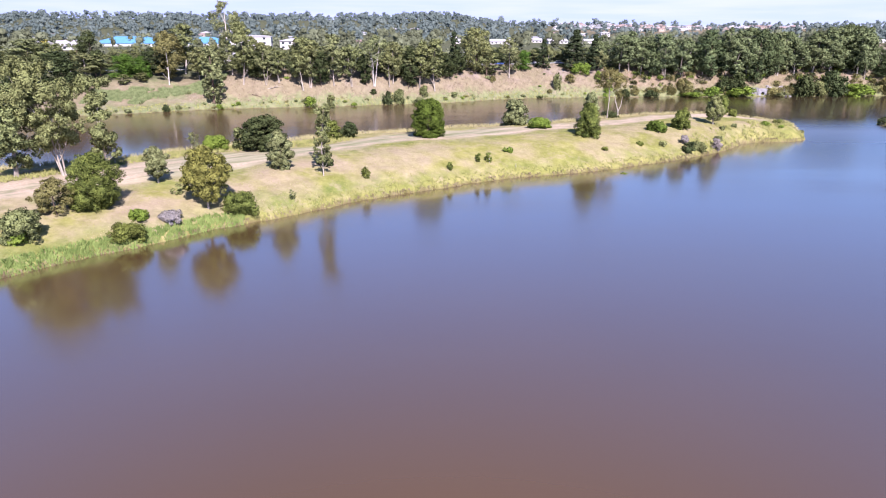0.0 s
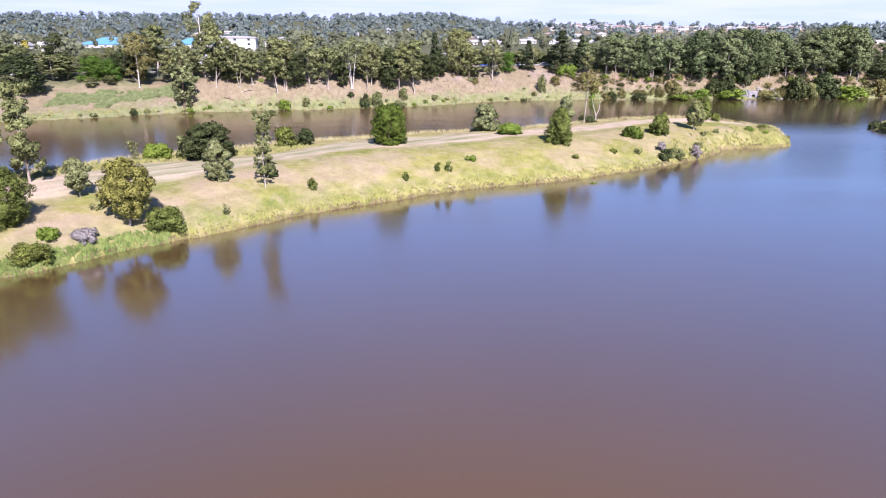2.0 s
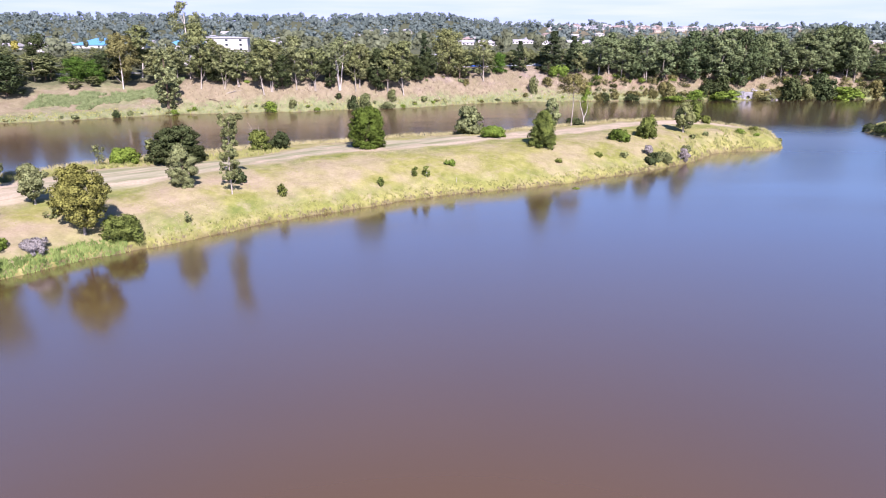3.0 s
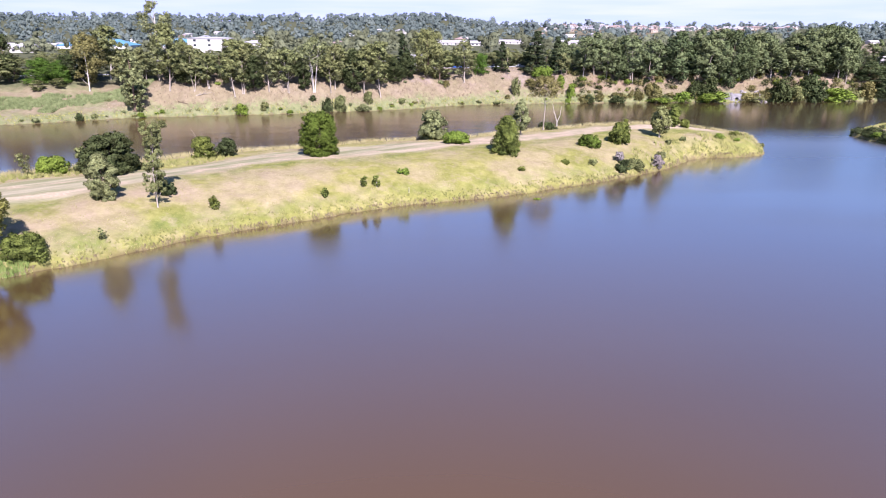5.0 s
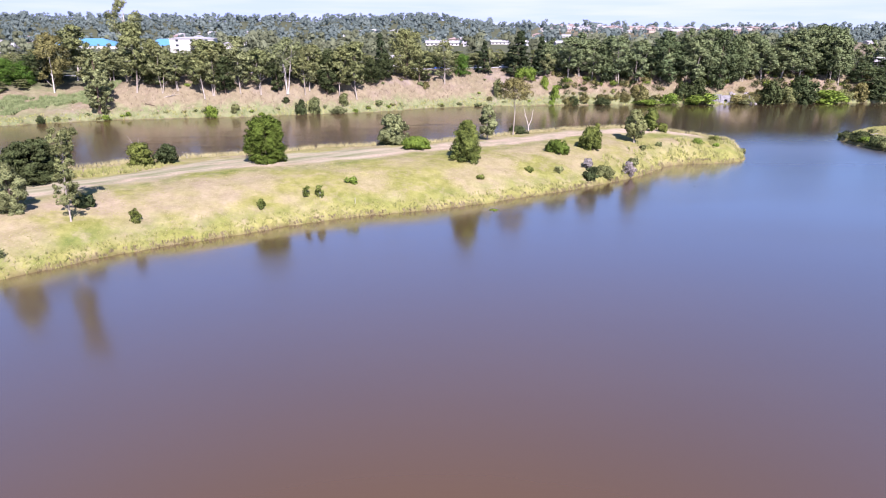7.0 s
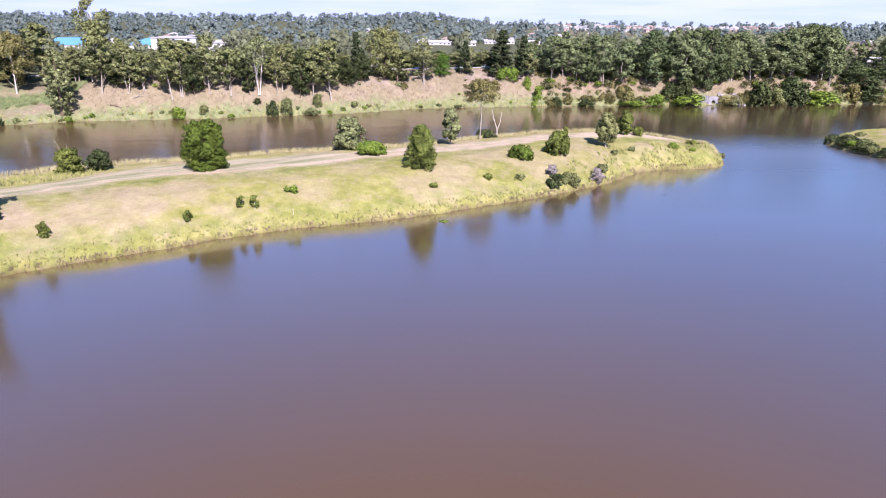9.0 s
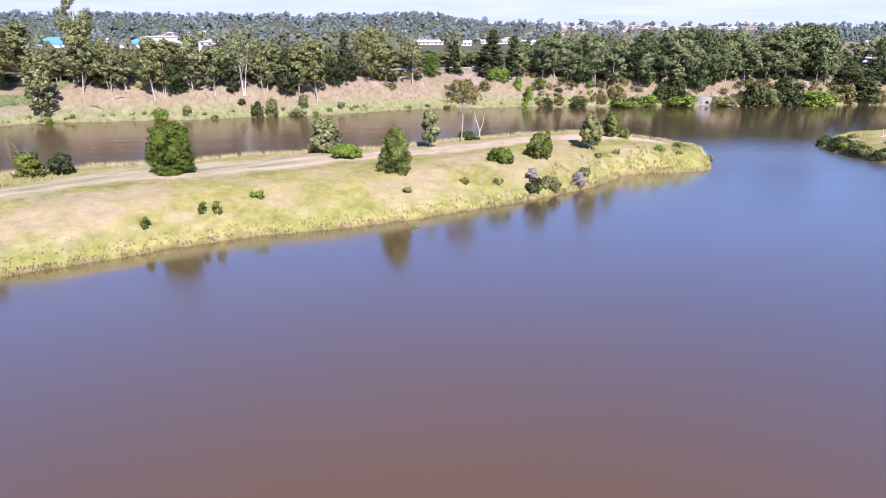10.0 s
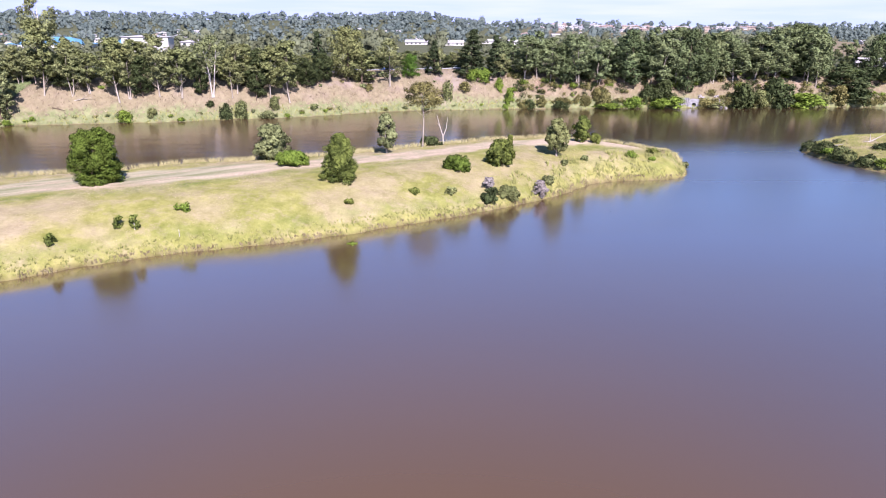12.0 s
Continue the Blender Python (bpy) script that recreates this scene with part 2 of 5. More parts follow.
def water_material():
    """Silty water: brown light from the silt below a surface that mirrors the more, the flatter one looks."""
    m = Nodes("brown_river_water", rough=0.9, spec=0.0)
    silt = m.ramp(m.noise(0.012, 3), 0.35, 0.65)
    m.color(m.mix(silt, (0.093, 0.053, 0.021), (0.105, 0.060, 0.025)))
    facing = m.t.nodes.new("ShaderNodeLayerWeight")
    facing.inputs["Blend"].default_value = 0.5
    gloss = m.node("ShaderNodeBsdfGlossy", Roughness=0.19)
    split = m.t.nodes.new("ShaderNodeSeparateXYZ")
    m.t.links.new(m.where, split.inputs[0])
    drift = m.node("ShaderNodeMath")
    drift.operation = "MULTIPLY_ADD"
    drift.inputs[1].default_value = 9.0
    m.t.links.new(m.noise(0.05, 3, 0.5), drift.inputs[0])
    m.t.links.new(split.outputs["Y"], drift.inputs[2])
    channel = m.ramp(drift.outputs[0], 150, 170)
    side = m.node("ShaderNodeMath")
    side.operation = "MULTIPLY_ADD"
    side.inputs[1].default_value = 40.0
    m.t.links.new(m.noise(0.03, 3, 0.5), side.inputs[0])
    m.t.links.new(split.outputs["X"], side.inputs[2])
    ripple = m.times(channel, m.times(m.ramp(side.outputs[0], -58, -28), m.ramp(side.outputs[0], 92, 62)))
    ripple = m.times(ripple, m.ramp(m.noise(0.045, 3, 0.5, (1, 2.2, 1)), 0.25, 0.5))
    seam = m.times(m.ramp(split.outputs["X"], 70, 100), m.times(m.ramp(drift.outputs[0], 140, 200), m.ramp(drift.outputs[0], 236, 204)))
    waves_small = m.noise(0.5, 3, 0.5, (1, 0.6, 1))
    waves_long = m.noise(1.0, 4, 0.55, (0.07, 0.24, 1))
    calm = m.mix(ripple, waves_small, waves_long)
    m.bump(calm, 0.012, 0.5)
    breeze = m.ramp(m.noise(0.02, 4, 0.55, (0.5, 1.8, 1)), 0.42, 0.58)
    blur = m.mix(channel, m.mix(breeze, (0.135, 0.135, 0.135), (0.21, 0.21, 0.21)), (0.15, 0.15, 0.15))
    blur = m.mix(ripple, m.mix(seam, blur, (0.33, 0.33, 0.33)), (0.2, 0.2, 0.2))
    m.t.links.new(blur, gloss.inputs["Roughness"])
    depth = m.node("ShaderNodeMath")
    depth.operation = "MULTIPLY_ADD"
    depth.inputs[1].default_value, depth.inputs[2].default_value = 0.3, 0.012
    m.t.links.new(ripple, depth.inputs[0])
    n = m.node("ShaderNodeBump", Distance=0.012, Strength=0.5)
    m.t.links.new(calm, n.inputs["Height"])
    m.t.links.new(depth.outputs[0], n.inputs["Distance"])
    m.t.links.new(n.outputs[0], gloss.inputs["Normal"])
    m.t.links.new(n.outputs[0], facing.inputs["Normal"])
    share = m.node("ShaderNodeMapRange", **{"From Min": 0.31, "From Max": 1.0, "To Min": 0.07, "To Max": 0.98})
    m.t.links.new(facing.outputs["Facing"], share.inputs["Value"])
    less = m.node("ShaderNodeMapRange", **{"To Min": 1.0, "To Max": 0.78})
    m.t.links.new(m.times(channel, m.ramp(side.outputs[0], 105, 55)), less.inputs["Value"])
    both = m.node("ShaderNodeMixShader")
    more = m.node("ShaderNodeMath")
    more.operation, more.inputs[1].default_value = "MULTIPLY_ADD", 0.22
    m.t.links.new(seam, more.inputs[0])
    m.t.links.new(less.outputs[0], more.inputs[2])
    m.t.links.new(m.times(share.outputs[0], more.outputs[0]), both.inputs[0])
    m.t.links.new(m.p.outputs[0], both.inputs[1])
    m.t.links.new(gloss.outputs[0], both.inputs[2])
    m.t.links.new(both.outputs[0], m.t.nodes["Material Output"].inputs["Surface"])
    return m.mat


GROUND, WATER = ground_material(), water_material()


# ---- heights of the land
def smooth(a, b, x):
    u = np.clip((x - a) / (b - a), 0, 1)
    return u * u * (3 - 2 * u)


def waves(x, y, size, seed=0.0):
    """Soft uneven ground, about -1 to 1, in swells of the given size."""
    a, b = x / size + seed, y / size - 1.7 * seed
    return (np.sin(1.9 * a + 1.3 * np.sin(1.1 * b + seed)) * np.cos(2.3 * b + 1.1 * np.sin(1.7 * a))
            + 0.5 * np.sin(4.3 * a - 2.1 * b + 2 * seed) + 0.4 * np.cos(5.1 * b + 3.1 * a)) / 1.6


NEAR_X = [-400, -110, -70, -51.7, -47.9, -43.2, -39, -35.3, -32, -28, -25, -21, -17.4, -13, -8.6, -1.6, 3, 6, 10.5, 14.5, 19, 24.7, 31.6, 38.5, 45.5, 52, 57, 62, 66.3, 72, 76, 79.5, 85, 91.5, 97, 99.9, 102, 103.5, 140]
NEAR_Y = [-350, 5, 52, 71.8, 76.7, 81.6, 85.5, 90.6, 93.6, 96.8, 98.8, 102.9, 106.5, 111.5, 114, 118.7, 121.8, 124.4, 126.9, 129.2, 131, 133, 136.2, 139.8, 144.4, 148, 152, 155.5, 158.8, 164.4, 170, 173.8, 175.5, 176.6, 178, 181, 186, 192, 330]
BACK_X = [-400, -110, -78, -62, -53, -44, -29, -19, -9, 2, 14, 26, 41, 52, 60, 71, 83, 91, 97, 101, 105, 140]
BACK_Y = [-150, 92, 119, 130, 140, 146, 158, 163, 166, 174, 177.5, 182, 192, 199, 203, 206.5, 206, 203, 200, 197, 190, 60]
FAR_X = [-900, -300, -160, -125, -112, -100, -88, -80, -70, -55, -44, -34, -24, -5, 5, 15, 24, 40, 70, 100, 146, 176, 190, 212, 300, 450, 1200]
FAR_Y = [-330, 110, 205, 227, 232.5, 240, 247, 251.5, 253, 257.5, 259, 262.5, 267.5, 273, 277.5, 285, 291, 297, 303, 307, 311, 314.5, 317, 318.5, 318, 300, 200]
RIGHT_X = [128, 138, 139.5, 145, 153, 170, 220, 400]
RIGHT_LOW = [216, 211, 193, 182, 176, 168, 150, 60]
RIGHT_HIGH = [204, 209, 212.5, 219, 226, 232, 236, 180]


def span(x, y, xs, ys, sign):
    """Rough distance of (x, y) inland from a shore line."""
    line = sum(np.interp(x + k, xs, ys) for k in (-1.5, 0, 1.5)) / 3
    slope = (np.interp(x + 4, xs, ys) - np.interp(x - 4, xs, ys)) / 8
    return sign * (y - line) / np.sqrt(1 + slope * slope)


def inland(x, y):
    """Distances inland on the spit (near shore, back shore), the far bank and the low point on the other side."""
    rough = 0.35 * waves(x, y, 5.0, 0.3) + 0.2 * waves(x, y, 1.7, 2.0)
    near, back = span(x, y, NEAR_X, NEAR_Y, 1) + rough, span(x, y, BACK_X, BACK_Y, -1) + rough
    far = span(x, y, FAR_X, FAR_Y, 1) + 2.0 * rough
    low = np.minimum(span(x, y, RIGHT_X, RIGHT_LOW, 1), span(x, y, RIGHT_X, RIGHT_HIGH, -1))
    low = np.minimum(low, x - 138.5) + rough
    return near, back, far, low


def height(x, y):
    x, y = np.asarray(x, float), np.asarray(y, float)
    near, back, far, low = inland(x, y)
    d = np.minimum(near, back)
    tall = 0.60 + 0.41 * smooth(108, 76, x) - 0.12 * smooth(-25, -48, x) * smooth(20, 14, near)
    spit = np.where(near < back, np.interp(near, [-8, -1, 0, 0.5, 3, 6, 11, 17], [-3, -1.0, -0.15, 0.55, 2.0, 3.4, 4.8, 5.4]) + smooth(66, 80, x) * np.interp(near, [0, 0.5, 3, 6, 11], [0, 0.5, 1.6, 1.3, 0.2]),
                    np.interp(back, [-8, -1, 0, 0.5, 3, 6, 11, 17], [-3, -1.0, -0.15, 0.55, 2.6, 4.6, 5.3, 5.4]))
    spit = np.where(spit > 0, spit * tall, spit) + np.where(d > 2, 0.12 * waves(x, y, 7.0, 1.0), 0)
    gentle = smooth(-76, -104, x)
    steep = np.interp(far, [-12, -2, 0, 1, 4, 10, 16, 22, 40], [-3, -1.2, -0.2, 0.6, 3.0, 8.9, 12.3, 13.2, 13.4])
    shelf = np.interp(far, [-12, -2, 0, 1, 8, 21, 32, 44, 60], [-3, -1.2, -0.2, 0.6, 2.8, 7.6, 11.4, 12.8, 13.4])
    bank = steep * (1 - gentle) + shelf * gentle + np.where(far > 2, 0.3 * waves(x, y, 9.0, 4.0), 0)
    away = np.maximum(y, 0)
    hill = 3 * smooth(340, 480, away) + (46 - 20 * smooth(-10, 190, x) + 3 * waves(x, y, 420, 0.7)) * smooth(780, 1800, away)
    hill = hill - 60 * smooth(1860, 2700, away) + 80 * smooth(2400, 3600, away) * smooth(400, 2600, x)
    hill = hill - 5 * smooth(-60, -160, x) * smooth(540, 620, away)
    hill = hill - 24 * smooth(0.52, 0.62, x / np.maximum(away, 1)) * smooth(900, 1500, away) * smooth(2700, 2000, away)
    bank = bank + np.where(far > 20, hill, 0)
    point = np.interp(low, [-8, -1, 0, 0.6, 4, 9, 20], [-3, -1.0, -0.15, 0.8, 2.1, 2.9, 3.2])
    return np.maximum(np.maximum(spit, bank), np.maximum(point, -3))


# ---- end of heights

# ---- builders
def mesh_of(name, verts, faces, mat, smooth_faces=False, normals=None):
    """A mesh from arrays of corners and faces that all have the same number of corners, or from plain lists."""
    me = bpy.data.meshes.new(name)
    verts = np.asarray(verts, np.float32)
    if isinstance(faces, np.ndarray):
        n, k = faces.shape
        me.vertices.add(len(verts)), me.loops.add(n * k), me.polygons.add(n)
        me.vertices.foreach_set("co", verts.ravel())
        me.loops.foreach_set("vertex_index", faces.astype(np.int32).ravel())
        me.polygons.foreach_set("loop_start", np.arange(0, n * k, k, dtype=np.int32))
        me.update(calc_edges=True)
    else:
        me.from_pydata([tuple(map(float, v)) for v in verts], [], faces)
        me.update()
    me.materials.append(mat)
    me.polygons.foreach_set("use_smooth", [smooth_faces or normals is not None] * len(me.polygons))
    if normals is not None:
        me.attributes.new("custom_normal", "FLOAT_VECTOR", "POINT").data.foreach_set("vector", np.asarray(normals, np.float32).ravel())
        me.update()
    return me


def part(name, mesh, parent, label=""):
    ob = new(name, mesh)
    ob.parent = parent
    return tagged(ob, label)


def thing(name, x, y, z, label, category, turn=0.0, group=""):
    ob = new(name)
    ob.empty_display_size = 0.5
    ob.matrix_world = pose(x, y, z, 0, 0, turn)
    return tagged(ob, label, category, group)


def ground(x, y):
    return float(height(x, y))


def tube(points, radii, sides=6):
    """A tapered bent tube."""
    verts, faces = [], []
    pts = [Vector(p) for p in points]
    for i, (p, r) in enumerate(zip(pts, radii)):
        d = (pts[min(i + 1, len(pts) - 1)] - pts[max(i - 1, 0)]).normalized()
        a = d.orthogonal().normalized()
        b = d.cross(a)
        for k in range(sides):
            w = 2 * math.pi * k / sides
            verts.append(p + r * (math.cos(w) * a + math.sin(w) * b))
    for i in range(len(pts) - 1):
        for k in range(sides):
            k2 = (k + 1) % sides
            faces.append((i * sides + k, i * sides + k2, (i + 1) * sides + k2, (i + 1) * sides + k))
    faces.append(tuple(range((len(pts) - 1) * sides, len(pts) * sides)))
    return verts, faces


def joined(pieces):
    verts, faces = [], []
    for v, f in pieces:
        n = len(verts)
        verts += list(v)
        faces += [tuple(i + n for i in q) for q in f]
    return verts, faces


def boxes(*specs):
    """Boxes (x0, y0, z0, x1, y1, z1) as one list of corners and faces."""
    out = []
    for x0, y0, z0, x1, y1, z1 in specs:
        v = [(x, y, z) for z in (z0, z1) for y in (y0, y1) for x in (x0, x1)]
        out.append((v, [(0, 2, 3, 1), (4, 5, 7, 6), (0, 1, 5, 4), (2, 6, 7, 3), (0, 4, 6, 2), (1, 3, 7, 5)]))
    return joined(out)


def leaf_sprays(rng, blobs, count, size, shell=0.55, lift=0.35, whole=0.6):
    """Small uneven leaf sprays round a set of clumps (x, y, z, radius, flatness)."""
    b = np.asarray(blobs, float)
    weight = b[:, 3] ** 2
    pick = rng.choice(len(b), count, p=weight / weight.sum())
    d = rng.normal(size=(count, 3))
    d /= np.linalg.norm(d, axis=1)[:, None]
    far = shell + (1.08 - shell) * rng.random(count) ** 0.7
    offset = d * (b[pick, 3] * far)[:, None]
    offset[:, 2] *= b[pick, 4]
    c = b[pick, :3] + offset
    n = d * 0.8 + rng.normal(size=(count, 3)) * 0.55
    n[:, 2] += lift
    n /= np.linalg.norm(n, axis=1)[:, None]
    out = (c - b[:, :3].mean(axis=0)) / (b[:, :3].std(axis=0) + 0.5)
    soft = 0.75 * d + 1.0 * whole * out / (np.linalg.norm(out, axis=1)[:, None] + 1e-6) + rng.normal(size=(count, 3)) * (0.3 if whole else 0.15)
    soft += (0, 0, 0.3) if whole else (0, -0.2, 0.9)
    soft /= np.linalg.norm(soft, axis=1)[:, None]
    n *= np.where((n * soft).sum(axis=1) < 0, -1, 1)[:, None]
    a = np.cross(n, rng.normal(size=(count, 3)))
    a /= np.linalg.norm(a, axis=1)[:, None]
    e = np.cross(n, a)
    s = size * (0.55 + 0.8 * rng.random(count))
    verts = np.empty((count, 3, 3))
    for k, (u, v) in enumerate(((-1.2, -0.3), (1.1, -0.55), (0.25, 0.85))):
        j = 1 + 0.35 * (rng.random((count, 2)) - 0.5)
        verts[:, k] = c + a * (s * u * j[:, 0])[:, None] + e * (s * v * j[:, 1])[:, None]
    return verts.reshape(-1, 3), np.arange(count * 3).reshape(-1, 3), np.repeat(soft, 3, axis=0)


SHAPES = {
    "gum": lambda u: (0.55 + 0.45 * math.sin(math.pi * min(1, u * 1.1))) * (1 if u < 0.75 else max(0.35, 1 - 1.9 * (u - 0.75))),
    "dome": lambda u: math.sqrt(max(0.05, 1 - (1.15 * u - 0.22) ** 2)),
    "ball": lambda u: math.sqrt(max(0.06, 1 - (1.9 * u - 0.92) ** 2)),
    "barrel": lambda u: math.sqrt(max(0.1, 1 - abs(2 * u - 1.04) ** 3.4)),
    "round": lambda u: math.sqrt(max(0.08, 1 - (1.4 * u - 0.55) ** 2)),
    "cone": lambda u: max(0.08, 1.02 - u) ** 0.75,
    "drop": lambda u: max(0.14, math.sin(math.pi * (0.18 + 0.80 * u)) ** 0.8),
    "spire": lambda u: max(0.1, min(1.0, 0.75 + 1.3 * u) * (1 - u) ** 0.62),
    "column": lambda u: 0.8 + 0.2 * math.cos(2 * math.pi * u),
}


FINE = (1.9, 0.82)


def tree(name, label, x, y, h, w, leaves, bark=None, shape="gum", start=0.3, clumps=24, count=4000, size=0.3, seed=1,
         lean=(0, 0), trunks=1, clump=0.2, flat=0.92, z=None, category="tree", group="", thick=0.022, shift=(0, 0), shell=0.55, limbs=True):
    """A tree or bush: trunk and limbs in one mesh, a crown of leaf sprays in clumps at the limb ends in another."""
    rng = np.random.default_rng(seed)
    ob = thing(name, x, y, (ground(x, y) if z is None else z) - 0.08, label, category, group=group)
    blobs, sticks, boughs = [], [], []
    top = h * 0.86
    stems = []
    for k in range(trunks):
        ang = 2.4 * k + seed
        foot = Vector((0.012 * h * math.cos(ang), 0.012 * h * math.sin(ang), 0)) * (trunks > 1)
        tip = Vector((lean[0] + shift[0], lean[1] + shift[1], top)) + Vector((math.cos(ang), math.sin(ang), 0)) * (0.18 * w if trunks > 1 else 0)
        mid = foot.lerp(tip, 0.45) + Vector((rng.normal() * 0.02 * h - (0.2 * tip.x if trunks > 1 else 0), rng.normal() * 0.02 * h - (0.2 * tip.y if trunks > 1 else 0), 0))
        stems.append((foot, mid, tip))
        r = thick * h / math.sqrt(trunks)
        pts = [foot, foot.lerp(mid, 0.15), foot.lerp(mid, 0.6), mid, mid.lerp(tip, 0.5), tip]
        sticks.append(tube(pts, [1.5 * r, 1.05 * r, 0.9 * r, 0.8 * r, 0.45 * r, 0.1 * r], 7))
    for k in range(clumps):
        u = min(0.98, max(0.02, (k + 0.5 + rng.uniform(-1.6, 1.6)) / clumps))
        reach = SHAPES[shape](u) * w / 2
        ang = k * 2.399 + rng.normal() * (0.5 if clumps > 30 else 1.3)
        br = clump * w * (0.75 + 0.5 * rng.random()) * (0.75 + 0.4 * SHAPES[shape](u))
        br = min(br, reach + 0.12 * w)
        out = max(0.0, reach - br * 0.6) * (0.35 + 0.65 * math.sqrt(rng.random()))
        zz = h * (start + (1 - start) * u)
        zz = min(zz, h - br * flat * 0.9)
        foot, mid, tip = stems[k % trunks]
        f = min(1.0, zz / top)
        axis = (foot.lerp(mid, f / 0.45) if f < 0.45 else mid.lerp(tip, (f - 0.45) / 0.55))
        c = Vector((axis.x * (0.7 if trunks > 1 else 1.0) + out * math.cos(ang), axis.y * (0.7 if trunks > 1 else 1.0) + out * math.sin(ang), zz))
        blobs.append((c.x, c.y, c.z, br, flat))
        if bark and k % 2 == 0 and out > 0.3:
            g = max(0.12, f - 0.22)
            root = foot.lerp(mid, g / 0.45) if g < 0.45 else mid.lerp(tip, (g - 0.45) / 0.55)
            bend = root.lerp(c, 0.5) + Vector((0, 0, -0.08 * (c - root).length))
            r = thick * h * 0.36 * (1.1 - 0.7 * f)
            boughs.append(tube([root, bend, c], [r, 0.7 * r, 0.2 * r], 5))
    fluffy = []
    for bx, by, bz, br, fl in blobs:
        for k in range(5):
            d = rng.normal(size=3)
            d *= 0.62 * br / np.linalg.norm(d)
            fluffy.append((bx + d[0], by + d[1], bz + d[2] * fl, br * (0.34 + 0.18 * rng.random()), fl))
    if bark:
        trunk = part("trunk", mesh_of("trunk", *joined(sticks + ([] if limbs else boughs)), bark, True), ob)
        for bough in boughs if limbs else ():
            part("limb", mesh_of("limb", *bough, bark, True), trunk)
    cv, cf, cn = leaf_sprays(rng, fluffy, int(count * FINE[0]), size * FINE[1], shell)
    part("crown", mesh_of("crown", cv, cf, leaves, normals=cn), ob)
    return ob


def tufts(name, label, spots, mat, tall, wide, seed, category="grass", blades=4):
    """Grass: thin bent blades in tufts at the given spots, joined into one mesh."""
    rng = np.random.default_rng(seed)
    spots = spots[height(spots[:, 0], spots[:, 1]) > -0.3]
    n = len(spots)
    xy = np.repeat(spots, blades, axis=0) + rng.normal(size=(n * blades, 2)) * wide * 0.6
    z = np.maximum(height(xy[:, 0], xy[:, 1]), -0.1) - 0.04
    a = (rng.random(n * blades) - 0.5) * 1.9
    s = tall * (0.55 + 0.8 * rng.random(n * blades))
    half = wide * (0.35 + 0.4 * rng.random(n * blades))
    base = np.column_stack([xy, z])
    side = np.column_stack([np.cos(a), np.sin(a), 0 * a]) * (half * np.where(np.cos(a) < 0, -1, 1))[:, None]
    bend = np.column_stack([rng.normal(size=n * blades) * 0.35 * s, rng.normal(size=n * blades) * 0.35 * s, s])
    verts = np.stack([base - side, base + side, base + bend], axis=1).reshape(-1, 3)
    up = rng.normal(size=(n * blades, 3)) * 0.22 + (0, -0.2, 1)
    up /= np.linalg.norm(up, axis=1)[:, None]
    ob = new(name, mesh_of(name, verts, np.arange(len(verts)).reshape(-1, 3), mat, normals=np.repeat(up, 3, axis=0)))
    return tagged(ob, label, category, kind="stuff")


# ---- ground and water
def steps(lo, hi, fine, to_lo, to_hi, grow=1.18):
    mid = list(np.arange(lo, hi, fine))
    down, up, d = [], [], fine
    at = lo
    while at > to_lo:
        d *= grow
        at -= d
        down.append(at)
    at, d = mid[-1], fine
    while at < to_hi:
        d *= grow
        at += d
        up.append(at)
    return np.array(down[::-1] + mid + up)


TRACK_X = [-120, -73, -62, -54, -44, -34, -25, -12, -7, 7, 15, 23, 38, 47, 61, 76, 96]
TRACK_NEAR = [26, 76, 88.5, 97.8, 105, 114.3, 125.3, 138.5, 142, 148, 152, 158, 166, 171, 183, 189, 190]
TRACK_FAR = [38, 90, 104, 115, 124.8, 129.2, 135.5, 150, 153, 160, 163.5, 166, 174, 180, 190, 195, 195]


